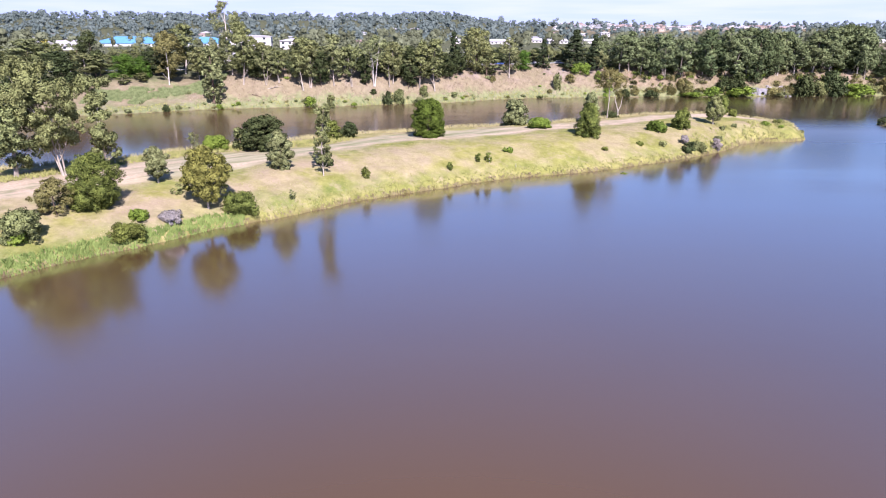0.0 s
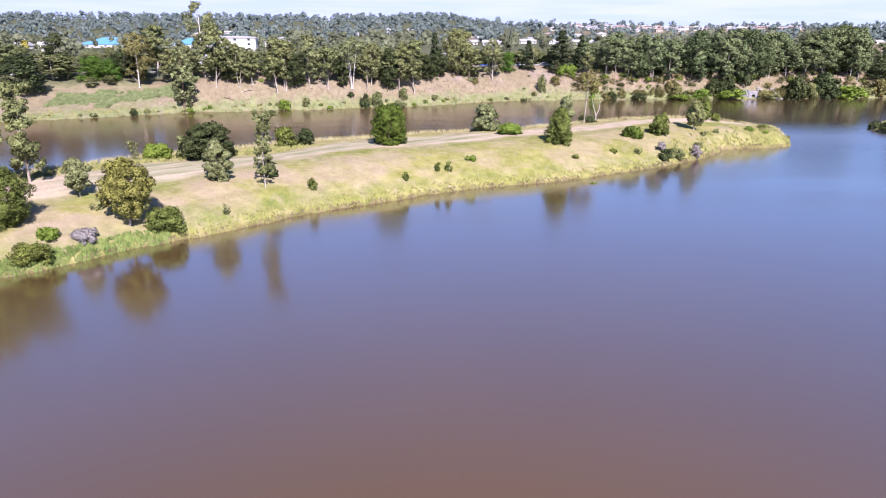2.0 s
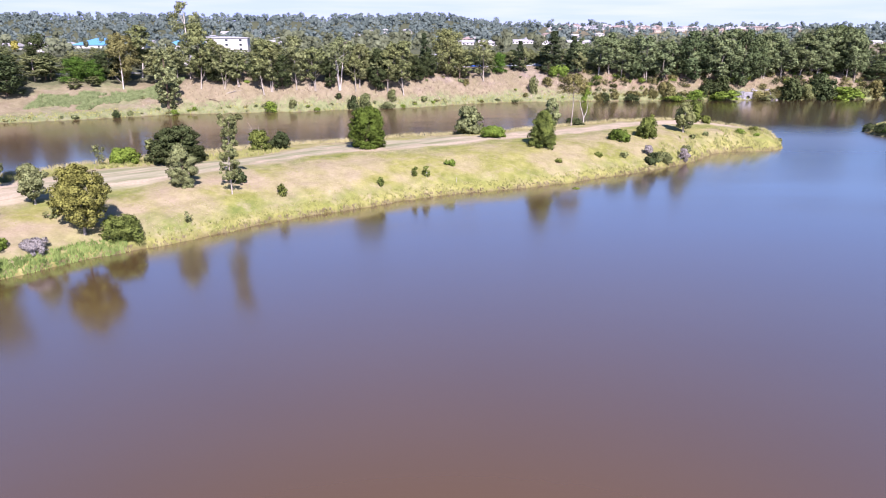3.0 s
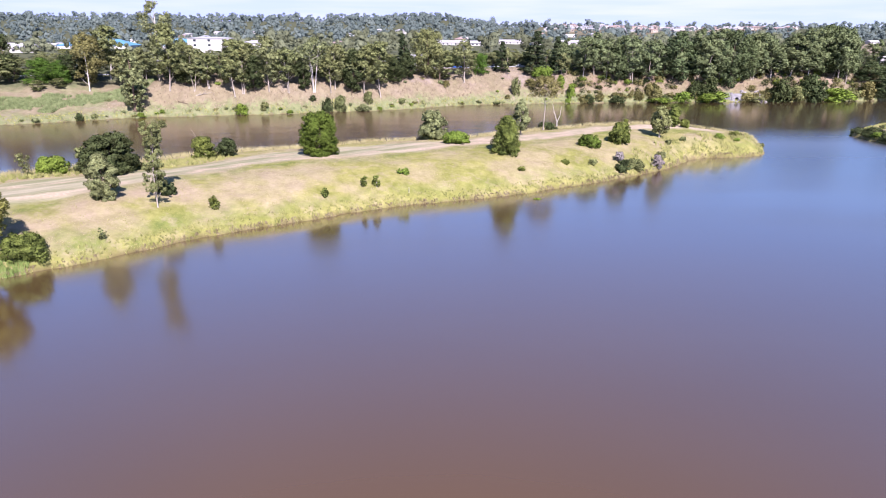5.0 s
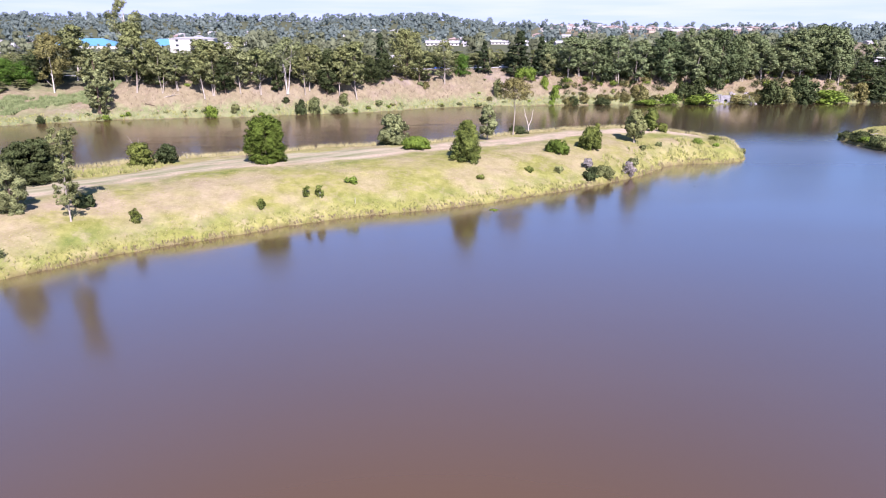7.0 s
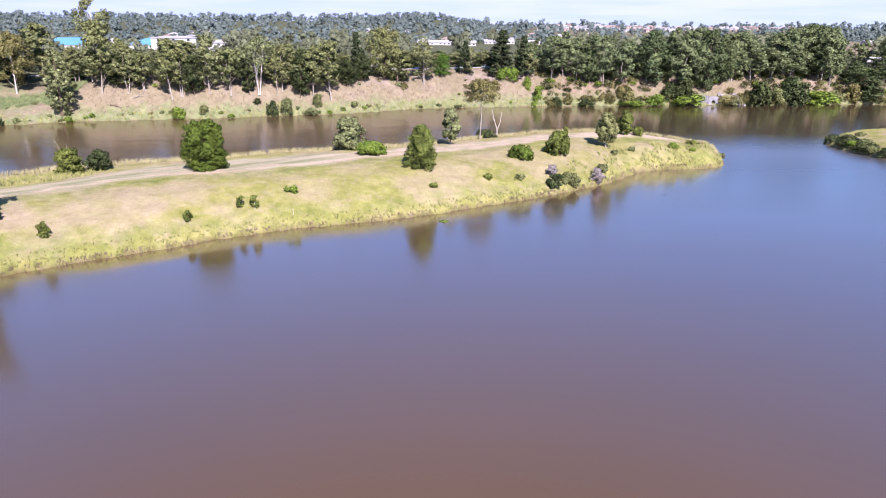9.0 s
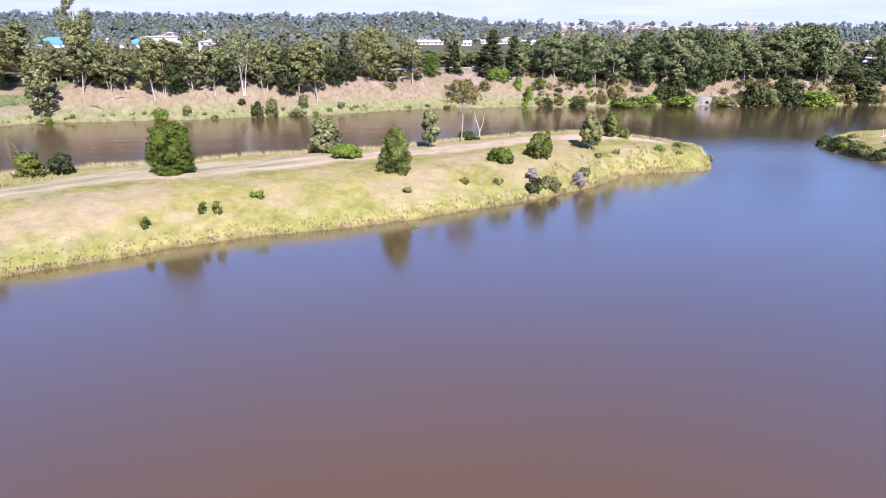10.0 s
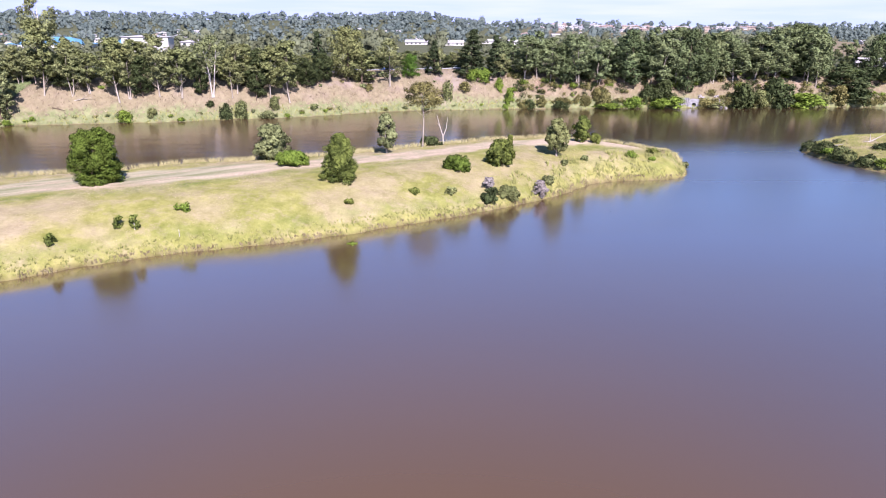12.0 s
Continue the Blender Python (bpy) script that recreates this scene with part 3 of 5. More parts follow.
def cover(x, y):
    near, back, far, low = inland(x, y)
    on_spit = (np.minimum(near, back) > 0) & (x < 108)
    a, b = np.interp(x, TRACK_X, TRACK_NEAR), np.interp(x, TRACK_X, TRACK_FAR)
    wob = 1.0 * waves(x, y, 6.0, 3.0) + 0.7 * waves(x, y, 2.3, 1.0)
    track = smooth(a - 2.2, a + 1.6, y + wob) * smooth(b + 1.0, b - 1.6, y + wob) * on_spit * smooth(96, 88, x)
    c1, c2 = a + 0.16 * (b - a), a + 0.72 * (b - a)
    bare = np.maximum(np.exp(-((y - c1 + wob) / 1.0) ** 2), 0.6 * np.exp(-((y - c2 + wob) / 0.9) ** 2)) * track
    fig = np.exp(-(((x + 2) / 6) ** 2 + ((y - 144.5) / 2.5) ** 2))
    end = np.exp(-(((x - 84) / 9) ** 2 + ((y - 194) / 3.5) ** 2))
    bare = np.clip(bare + (fig + end) * on_spit + 0.75 * track * smooth(-42, -56, x) + 0.6 * track * smooth(8, 30, x), 0, 1)
    inside = np.where(on_spit, np.minimum(near, back), np.maximum(far, low))
    mud = smooth(0.45, 0.0, inside) * (inside > -1.5)
    mud = np.where(inside <= -1.5, 1.0, mud)
    dry = np.where(on_spit, smooth(0.8, 2.6, near) * smooth(-1.0, 0.8, waves(x, y, 11, 2.2) + 0.5 * waves(x, y, 4.3, 0.9) + 0.25 * (1 - 2 * smooth(-30, 10, x)) - 0.45 * smooth(52, 74, x)), np.where(far > 0, smooth(2.5, 8, far + wob) * (1 - 0.55 * smooth(-72, -98, x) * smooth(-0.5, 0.5, waves(x, y, 10, 0.4))), 0.4))
    pink = np.where(on_spit, smooth(2.0, 4.0, near) * (0.8 * smooth(20, -30, x) + 0.3) * smooth(-0.6, 0.5, waves(x, y, 11, 2.2) + 0.4 * waves(x, y, 4.3, 0.9) + 0.3 * smooth(0, -40, x)), np.where(low > 0, 0.45 * smooth(3.5, 8, low + 1.5 * wob), np.where(far > 0, smooth(4, 10, far + wob) * (np.interp(x, [-60, -15, 20], [0.42, 0.6, 1.15]) - 0.35 * smooth(-70, -100, x) * smooth(-0.6, 0.4, waves(x, y, 10, 0.4))), 0.3)))
    field = np.exp(-(((x - 0.64 * y) / (0.09 * np.maximum(y, 1))) ** 4)) * smooth(420, 480, y) * smooth(1250, 1100, y)
    suburb = 0.85 * smooth(0.13, 0.19, x / np.maximum(y, 1)) * smooth(0.56, 0.52, x / np.maximum(y, 1)) * smooth(1100, 1300, y) * smooth(1900, 1800, y)
    field = np.maximum(field, suburb)
    wooded = smooth(22, 32, far) * (1 - field)
    lush = np.maximum(0.8 * np.exp(-((y - a + 3.4 + wob) / 2.0) ** 2), (0.55 + 0.4 * smooth(5, -20, x)) * np.exp(-((near - 2.8 + wob) / (1.5 + 0.7 * smooth(5, -20, x))) ** 2)) * on_spit
    lee = np.where(on_spit, smooth(4.0, 8.5, back + 1.5 * waves(x, y, 5, 1.0)), 1.0)
    dry, pink = dry * lee, pink * lee * (1 - 0.8 * field)
    return dict(track=track, bare=bare, mud=mud, dry=dry, pink=np.clip(pink, 0, 1), wooded=wooded, lush=lush, bank=smooth(-1, 0, far), soil=smooth(68, 84, x) * smooth(2, 6, far))


def make_ground():
    xs, ys = steps(-130, 216, 1.2, -4600, 4600), steps(56, 346, 1.05, -700, 4900)
    gx, gy = np.meshgrid(xs, ys)
    verts = np.column_stack([gx.ravel(), gy.ravel(), height(gx.ravel(), gy.ravel())])
    i = np.arange(len(xs) * len(ys)).reshape(len(ys), len(xs))
    faces = np.stack([i[:-1, :-1], i[:-1, 1:], i[1:, 1:], i[1:, :-1]], axis=-1).reshape(-1, 4)
    me = mesh_of("ground", verts, faces, GROUND, True)
    for key, value in cover(gx.ravel(), gy.ravel()).items():
        me.attributes.new(key, "FLOAT", "POINT").data.foreach_set("value", np.asarray(value, np.float32))
    tagged(new("ground", me), "grassy river banks, a mown track and rolling land", "ground", kind="structure")


make_ground()
wx, wy = np.meshgrid(np.linspace(-1500, 1500, 31), np.linspace(-700, 500, 13))
wi = np.arange(wx.size).reshape(wx.shape)
tagged(new("water", mesh_of("water", np.column_stack([wx.ravel(), wy.ravel(), 0 * wx.ravel()]),
                            np.stack([wi[:-1, :-1], wi[:-1, 1:], wi[1:, 1:], wi[1:, :-1]], axis=-1).reshape(-1, 4), WATER)),
       "calm muddy brown river water with blurred reflections", "water", kind="structure")

# ---- trees and bushes on the spit
tree("gum_tree", "large gum tree with pale forked trunks and a broad olive crown", -61.1, 104.6, 18.2, 12.4, LEAF_OLIVE, BARK_PALE, "gum", 0.3, 62, 23000, 0.18, 11, lean=(-5.0, 0.5), trunks=3, clump=0.13, thick=0.014)
tree("gum_tree", "gum tree with low hanging grey-green branches beside the track", -67.5, 102.5, 15.5, 10.0, LEAF_OLIVE, BARK_PALE, "gum", 0.16, 30, 10850, 0.205, 12, lean=(0.5, 0), clump=0.18)
tree("gum_tree", "tall narrow gum tree with separate leafy tufts", -56.5, 109.2, 15.7, 5.5, LEAF_OLIVE, BARK_PALE, "column", 0.15, 24, 8600, 0.18, 13, clump=0.23, thick=0.012)
tree("cypress_tree", "dense dark green conical tree in dry grass", -48.9, 90.3, 7.9, 8.4, LEAF_PINE, BARK_DARK, "drop", 0.03, 80, 24800, 0.114, 14, clump=0.15, flat=0.9)
tree("young_tree", "small brownish leaved tree with a thin trunk", -52.3, 86.1, 5.0, 5.5, LEAF_BROWN, BARK_DARK, "drop", 0.2, 30, 4650, 0.137, 15, clump=0.15)
tree("young_tree", "small olive tree on the grassy bank", -52.1, 78.4, 4.4, 5.4, LEAF_OLIVE, BARK_DARK, "dome", 0.15, 28, 7130, 0.152, 16, clump=0.2)
tree("bush", "bright green bush at the foot of a small tree", -52.8, 78.0, 1.5, 2.8, LEAF_BRIGHT, None, "dome", 0.1, 16, 2480, 0.122, 17, category="bush", clump=0.22)
tree("young_tree", "slender young gum tree with a pale bare stem", -44.9, 102.0, 5.9, 4.2, LEAF_GREY, BARK_PALE, "drop", 0.3, 22, 5580, 0.144, 18, clump=0.22)
tree("young_tree", "dense olive young tree with a pale trunk near the shore", -35.2, 95.9, 9.5, 7.3, LEAF_TAWNY, BARK_PALE, "drop", 0.2, 46, 13950, 0.152, 19, clump=0.17, thick=0.018)
tree("bush", "green rounded bush at the water's edge", -30.7, 97.4, 3.2, 6.2, LEAF_PINE, None, "dome", 0.1, 34, 8060, 0.129, 20, category="bush", clump=0.18)
tree("bush", "greyish lilac dry bush on the bank", -38.7, 90.3, 1.7, 3.6, LEAF_LILAC, None, "dome", 0.1, 18, 4030, 0.099, 21, category="bush", clump=0.2)
tree("bush", "low bright green bush in dry grass", -42.6, 89.0, 1.6, 2.9, LEAF_BRIGHT, None, "dome", 0.1, 16, 2790, 0.114, 22, category="bush", clump=0.22)
tree("bush", "dark green bush at the water's edge", -42.1, 84.1, 2.7, 5.0, LEAF_PINE, None, "dome", 0.1, 24, 4960, 0.122, 23, category="bush", clump=0.19)
tree("bush", "bright green bush on the back shore of the spit", -44.8, 129.3, 2.9, 5.2, LEAF_BRIGHT, None, "dome", 0.1, 26, 4960, 0.167, 24, category="bush", clump=0.19)
tree("young_tree", "leaning yellowish green shrub on the back shore", -40.5, 131.5, 4.2, 4.0, LEAF_OLIVE, BARK_DARK, "dome", 0.03, 16, 3410, 0.167, 25, clump=0.24)
tree("spreading_tree", "wide dark green dome shaped tree beside the track", -35.0, 130.2, 6.6, 9.9, LEAF_DARK, BARK_DARK, "dome", 0.1, 60, 17050, 0.182, 26, clump=0.15, flat=0.55)
tree("young_tree", "feathery grey-green young tree beside the track", -28.2, 112.7, 6.7, 4.9, LEAF_GREY, BARK_DARK, "drop", 0.06, 34, 16000, 0.1, 27, clump=0.18)
tree("young_tree", "tall thin sparse gum tree with a pale stem", -20.8, 113.3, 12.6, 4.1, LEAF_OLIVE, BARK_PALE, "column", 0.2, 40, 9500, 0.1, 28, lean=(0.3, 0.6), clump=0.17, thick=0.008)
tree("bush", "dark low growth beside a thin tree stem", -21.2, 118.0, 1.6, 2.6, LEAF_DARK, None, "dome", 0.1, 14, 2325, 0.152, 29, category="bush", clump=0.24)
tree("bush", "dull green bush on the back shore of the spit", -24.3, 143.3, 4.0, 4.7, LEAF_PINE, None, "dome", 0.1, 26, 4650, 0.167, 30, category="bush", clump=0.2)
tree("bush", "dark green bush on the back shore of the spit", -20.8, 145.8, 3.5, 4.1, LEAF_DARK, None, "ball", 0.1, 22, 4030, 0.167, 31, category="bush", clump=0.2)
tree("fig_tree", "dense round dark green fig tree on the track", -3.1, 147.5, 8.2, 7.8, LEAF_FIG, BARK_DARK, "round", 0.0, 120, 36000, 0.115, 32, clump=0.135, flat=0.85, shell=0.5)
tree("bush_tree", "rounded grey-green small tree on the back shore", 18.4, 169.0, 6.5, 7.0, LEAF_GREY, BARK_DARK, "dome", 0.04, 46, 10850, 0.182, 33, clump=0.16)
tree("bush", "low bright green bush beside the track", 23.6, 162.0, 2.6, 5.8, LEAF_BRIGHT, None, "dome", 0.1, 36, 7130, 0.144, 34, category="bush", clump=0.16)
tree("cypress_tree", "dark olive conical tree on the grassy slope", 33.6, 151.9, 7.6, 8.4, LEAF_PINE, BARK_DARK, "spire", 0.03, 70, 20150, 0.122, 35, clump=0.15, flat=0.9)
tree("young_tree", "slender grey-green young gum tree with a pale stem", 39.0, 175.5, 7.8, 4.3, LEAF_GREY, BARK_PALE, "drop", 0.2, 28, 6510, 0.175, 36, clump=0.2)
tree("gum_tree", "gum tree with tall white trunk and thin brown crown", 45.7, 185.1, 13.3, 9.1, LEAF_BROWN, BARK_PALE, "dome", 0.64, 40, 3600, 0.16, 37, clump=0.15, flat=0.6, thick=0.012)
tree("bush", "dark green low bush under a bare trunk", 47.2, 188.7, 2.2, 5.4, LEAF_DARK, None, "dome", 0.1, 22, 3720, 0.152, 38, category="bush", clump=0.18)
tree("bush", "round green bush beside the track", 52.4, 162.6, 2.5, 4.6, LEAF_FIG, None, "dome", 0.06, 32, 6510, 0.129, 39, category="bush", clump=0.17)
tree("young_tree", "broad dark olive small tree on the slope", 60.4, 167.8, 4.5, 5.2, LEAF_PINE, BARK_DARK, "dome", 0.04, 34, 8060, 0.152, 40, clump=0.18)
tree("young_tree", "slim pointed olive tree on the slope", 62.7, 172.4, 4.6, 2.4, LEAF_PINE, BARK_DARK, "cone", 0.05, 26, 4960, 0.144, 41, clump=0.22)
tree("young_tree", "green young gum tree with a pale stem near the tip", 72.5, 178.1, 7.7, 5.1, LEAF_OLIVE, BARK_PALE, "drop", 0.18, 34, 8060, 0.167, 42, clump=0.19)
tree("young_tree", "dark green shrubby tree near the tip of the spit", 80.1, 191.2, 5.6, 4.6, LEAF_PINE, BARK_DARK, "drop", 0.05, 30, 7130, 0.167, 43, clump=0.19)
tree("bush", "dark green bush near the tip of the spit", 82.8, 190.9, 2.0, 2.8, LEAF_PINE, None, "dome", 0.1, 20, 3410, 0.152, 44, category="bush", clump=0.2)
tree("bush", "dark shrub at the water's edge", 57.9, 154.2, 2.6, 3.1, LEAF_DARK, None, "dome", 0.08, 22, 4030, 0.129, 45, category="bush", clump=0.2)
tree("bush", "grey dry headed shrub at the water's edge", 57.6, 157.3, 2.1, 2.4, LEAF_LILAC, None, "dome", 0.1, 14, 2325, 0.114, 46, category="bush", clump=0.22)
tree("bush", "olive brown shrub at the water's edge", 61.1, 156.6, 2.1, 3.7, LEAF_OLIVE, None, "dome", 0.08, 22, 4030, 0.129, 47, category="bush", clump=0.2)
tree("bush", "lilac pink flowering shrub at the water's edge", 67.0, 160.8, 2.6, 3.3, LEAF_LILAC, None, "dome", 0.08, 22, 4340, 0.122, 48, category="bush", clump=0.2)
for k, (bx, by, bh, bw, lv) in enumerate(((1.5, 125.6, 1.4, 1.5, LEAF_PINE), (7.2, 131.4, 1.6, 1.5, LEAF_PINE), (9.3, 131.6, 2.0, 1.6, LEAF_PINE), (13.7, 136.9, 1.2, 2.6, LEAF_BRIGHT),
                                          (35.9, 144.6, 1.0, 1.9, LEAF_PINE), (45.4, 151.3, 0.7, 2.1, LEAF_PINE), (51.2, 153.1, 1.1, 2.3, LEAF_OLIVE), (-13.8, 117.1, 1.9, 2.0, LEAF_PINE),
                                          (93.9, 185.9, 1.5, 3.7, LEAF_PINE), (96.0, 195.5, 0.9, 2.4, LEAF_DARK))):
    tree("shrub", "small dark shrub in the long grass", bx, by, bh, bw, lv, None, "dome", 0.08, 14, 620, 0.12, 60 + k, category="shrub", clump=0.2, group="small shrubs on the spit")

tree("sapling", "thin half bare sapling in the dry grass", -24.3, 102.9, 1.8, 1.5, LEAF_OLIVE, BARK_DARK, "drop", 0.2, 10, 170, 0.1, 90, clump=0.22, thick=0.012)
tree("sapling", "thin olive sapling on the back shore", -48.1, 126.7, 4.0, 3.0, LEAF_OLIVE, BARK_DARK, "drop", 0.3, 12, 420, 0.13, 91, clump=0.2, thick=0.012)
tree("sapling", "small drooping olive sapling in the dry grass", -40.4, 98.0, 1.7, 1.8, LEAF_OLIVE, BARK_DARK, "drop", 0.1, 12, 500, 0.12, 92, clump=0.2, thick=0.012)

# ---- grass on the spit
rng = np.random.default_rng(5)


def scatter(n, x0, x1, y0, y1, keep):
    p = np.column_stack([rng.uniform(x0, x1, n), rng.uniform(y0, y1, n)])
    return p[keep(p[:, 0], p[:, 1])]


def on_slope(x, y):
    near, back, far, low = inland(x, y)
    c = cover(x, y)
    return (near > 0.8) & (back > 2.5) & (x < 106) & (c["track"] < 0.3)


tufts("long_grass", "pale dry long grass on the slope of the spit", scatter(110000, -80, 106, 60, 206, lambda x, y: on_slope(x, y) & (waves(x, y, 11, 2.2) > -0.15)), GRASS_DRY, 0.13, 0.05, 71, blades=4)
tufts("green_grass", "yellow-green long grass on the slope of the spit", scatter(110000, -80, 106, 60, 206, lambda x, y: on_slope(x, y) & (waves(x, y, 11, 2.2) < 0.1 + 0.35 * smooth(-10, 30, x))), GRASS_GREEN, 0.13, 0.05, 72, blades=4)
tufts("shore_reeds", "green reeds and grass along the water's edge", scatter(90000, -80, 106, 55, 200, lambda x, y: (np.abs(inland(x, y)[0] - 1.1) < 1.1) & (inland(x, y)[1] > 1) & (x < 106) & (x > -34) & (waves(x, y, 8, 0.6) > -0.7)), GRASS_REED, 0.34, 0.08, 73, blades=11)
tufts("dead_reeds", "brown dead reeds overhanging the water's edge", scatter(260000, -80, 107, 55, 202, lambda x, y: (np.abs(inland(x, y)[0] - 0.25) < 0.3) & (waves(x, y, 2.2, 0.8) > -0.35) & (inland(x, y)[1] > 0) & (x < 108)), GRASS_DEAD, 0.32, 0.1, 78, blades=8)
tufts("tall_grass", "tall pale grass along the back shore of the spit", scatter(90000, -80, 106, 90, 210, lambda x, y: (np.abs(inland(x, y)[1] - 4.4) < 3.0) & (inland(x, y)[0] > 1) & (x < 104)), GRASS_STRAW, 0.9, 0.08, 74, blades=9)

tufts("crest_grass", "long yellow-green grass between the track and the back shore", scatter(16000, -78, -20, 84, 150, lambda x, y: (y > np.interp(x, TRACK_X, TRACK_FAR) + 0.6) & (y < np.interp(x, TRACK_X, TRACK_FAR) + 9) & (inland(x, y)[1] > 2)), GRASS_REED, 0.55, 0.16, 85, blades=4)
tufts("blue_reeds", "lush green reed bed along the water's edge", scatter(60000, -80, -30, 50, 110, lambda x, y: (np.abs(inland(x, y)[0] - 1.2) < 1.2)), GRASS_LUSH, 0.5, 0.15, 79)
tufts("white_reeds", "bleached dry reed stems on the back shore", scatter(170, -24, -10, 150, 166, lambda x, y: np.abs(inland(x, y)[1] - 4.0) < 1.2), GRASS_WHITE, 1.9, 0.05, 80)

tufts("tussocks", "taller green and straw tussocks on the bank near the tip", scatter(5200, 62, 104, 148, 206, lambda x, y: (inland(x, y)[0] > 0.4) & (inland(x, y)[0] < 7) & (inland(x, y)[1] > 1) & (waves(x, y, 5, 1.1) > 0.1)), GRASS_REED, 0.8, 0.2, 81)
for k, (bx, by, bh, bw, lv) in enumerate(((88.5, 181.5, 1.3, 3.0, LEAF_BRIGHT), (78.0, 177.5, 1.0, 1.8, LEAF_OLIVE), (73.5, 173.5, 1.1, 1.9, LEAF_OLIVE), (92.5, 181.0, 0.9, 1.6, LEAF_BRIGHT), (69.0, 165.0, 1.4, 2.6, LEAF_GREY), (101.5, 187.5, 1.2, 2.4, LEAF_GREY))):
    tree("shrub", "low green shrub in tussocky grass", bx, by, bh, bw, lv, None, "dome", 0.08, 14, 700, 0.13, 640 + k, category="shrub", clump=0.2, group="small shrubs on the spit")

tufts("tip_grass", "pale seeding grass mound at the back of the tip", scatter(9000, 86, 99, 184, 196, lambda x, y: (waves(x, y, 3.0, 0.5) > -0.2) & (np.abs(inland(x, y)[1] - 4.5) < 2.6)), GRASS_STRAW, 0.7, 0.08, 87, blades=7)
tufts("grey_reeds", "blue-green reed bed on the low shelf across the river", scatter(16000, -128, -86, 232, 275, lambda x, y: (np.abs(inland(x, y)[2] - 15 + 3 * waves(x, y, 12, 0.9)) < 5.5) & (waves(x, y, 5, 0.4) > -0.6)), GRASS_BLUE, 0.9, 0.16, 82, blades=6)

# ---- trees on the far bank
FINE = (1.0, 1.0)
KINDS = {
    "gum": ("gum tree with a pale trunk on the far river bank", LEAF_OLIVE, BARK_PALE, "gum", 0.32, 24, 6200, 10.0),
    "gum2": ("grey-green gum tree on the far river bank", LEAF_GREY, BARK_PALE, "gum", 0.26, 24, 6200, 10.0),
    "dark": ("dense dark gum tree on the far river bank", LEAF_DARK, BARK_DARK, "gum", 0.12, 30, 7600, 12.0),
    "white": ("gum tree with a bare white trunk on the far bank", LEAF_OLIVE, BARK_WHITE, "gum", 0.38, 18, 5600, 10.0),
    "brown": ("gum tree with a brownish crown on the far bank", LEAF_BROWN, BARK_WHITE, "gum", 0.26, 24, 8500, 12.0),
    "fork": ("gum tree with spreading white forked limbs", LEAF_GREY, BARK_WHITE, "dome", 0.4, 22, 6000, 12.0),
    "grey": ("thin greyish half bare tree on the bank top", LEAF_GREY, BARK_PALE, "gum", 0.2, 20, 3600, 9.0),
    "cone": ("dark green conical pine on the bank top", LEAF_CONIFER, BARK_DARK, "cone", 0.05, 70, 12000, 12.0),
    "green": ("bright green spreading tree on the bank top", LEAF_LUSH, BARK_DARK, "dome", 0.02, 40, 12000, 14.0),
    "low": ("low olive tree on the far slope", LEAF_OLIVE, BARK_DARK, "dome", 0.08, 24, 5000, 8.0),
    "fill": ("gum tree behind the far river bank", LEAF_OLIVE, BARK_DARK, "gum", 0.15, 20, 2600, 8.0),
    "fill2": ("grey-green tree behind the far river bank", LEAF_GREY, BARK_DARK, "dome", 0.15, 20, 2600, 9.0),
}
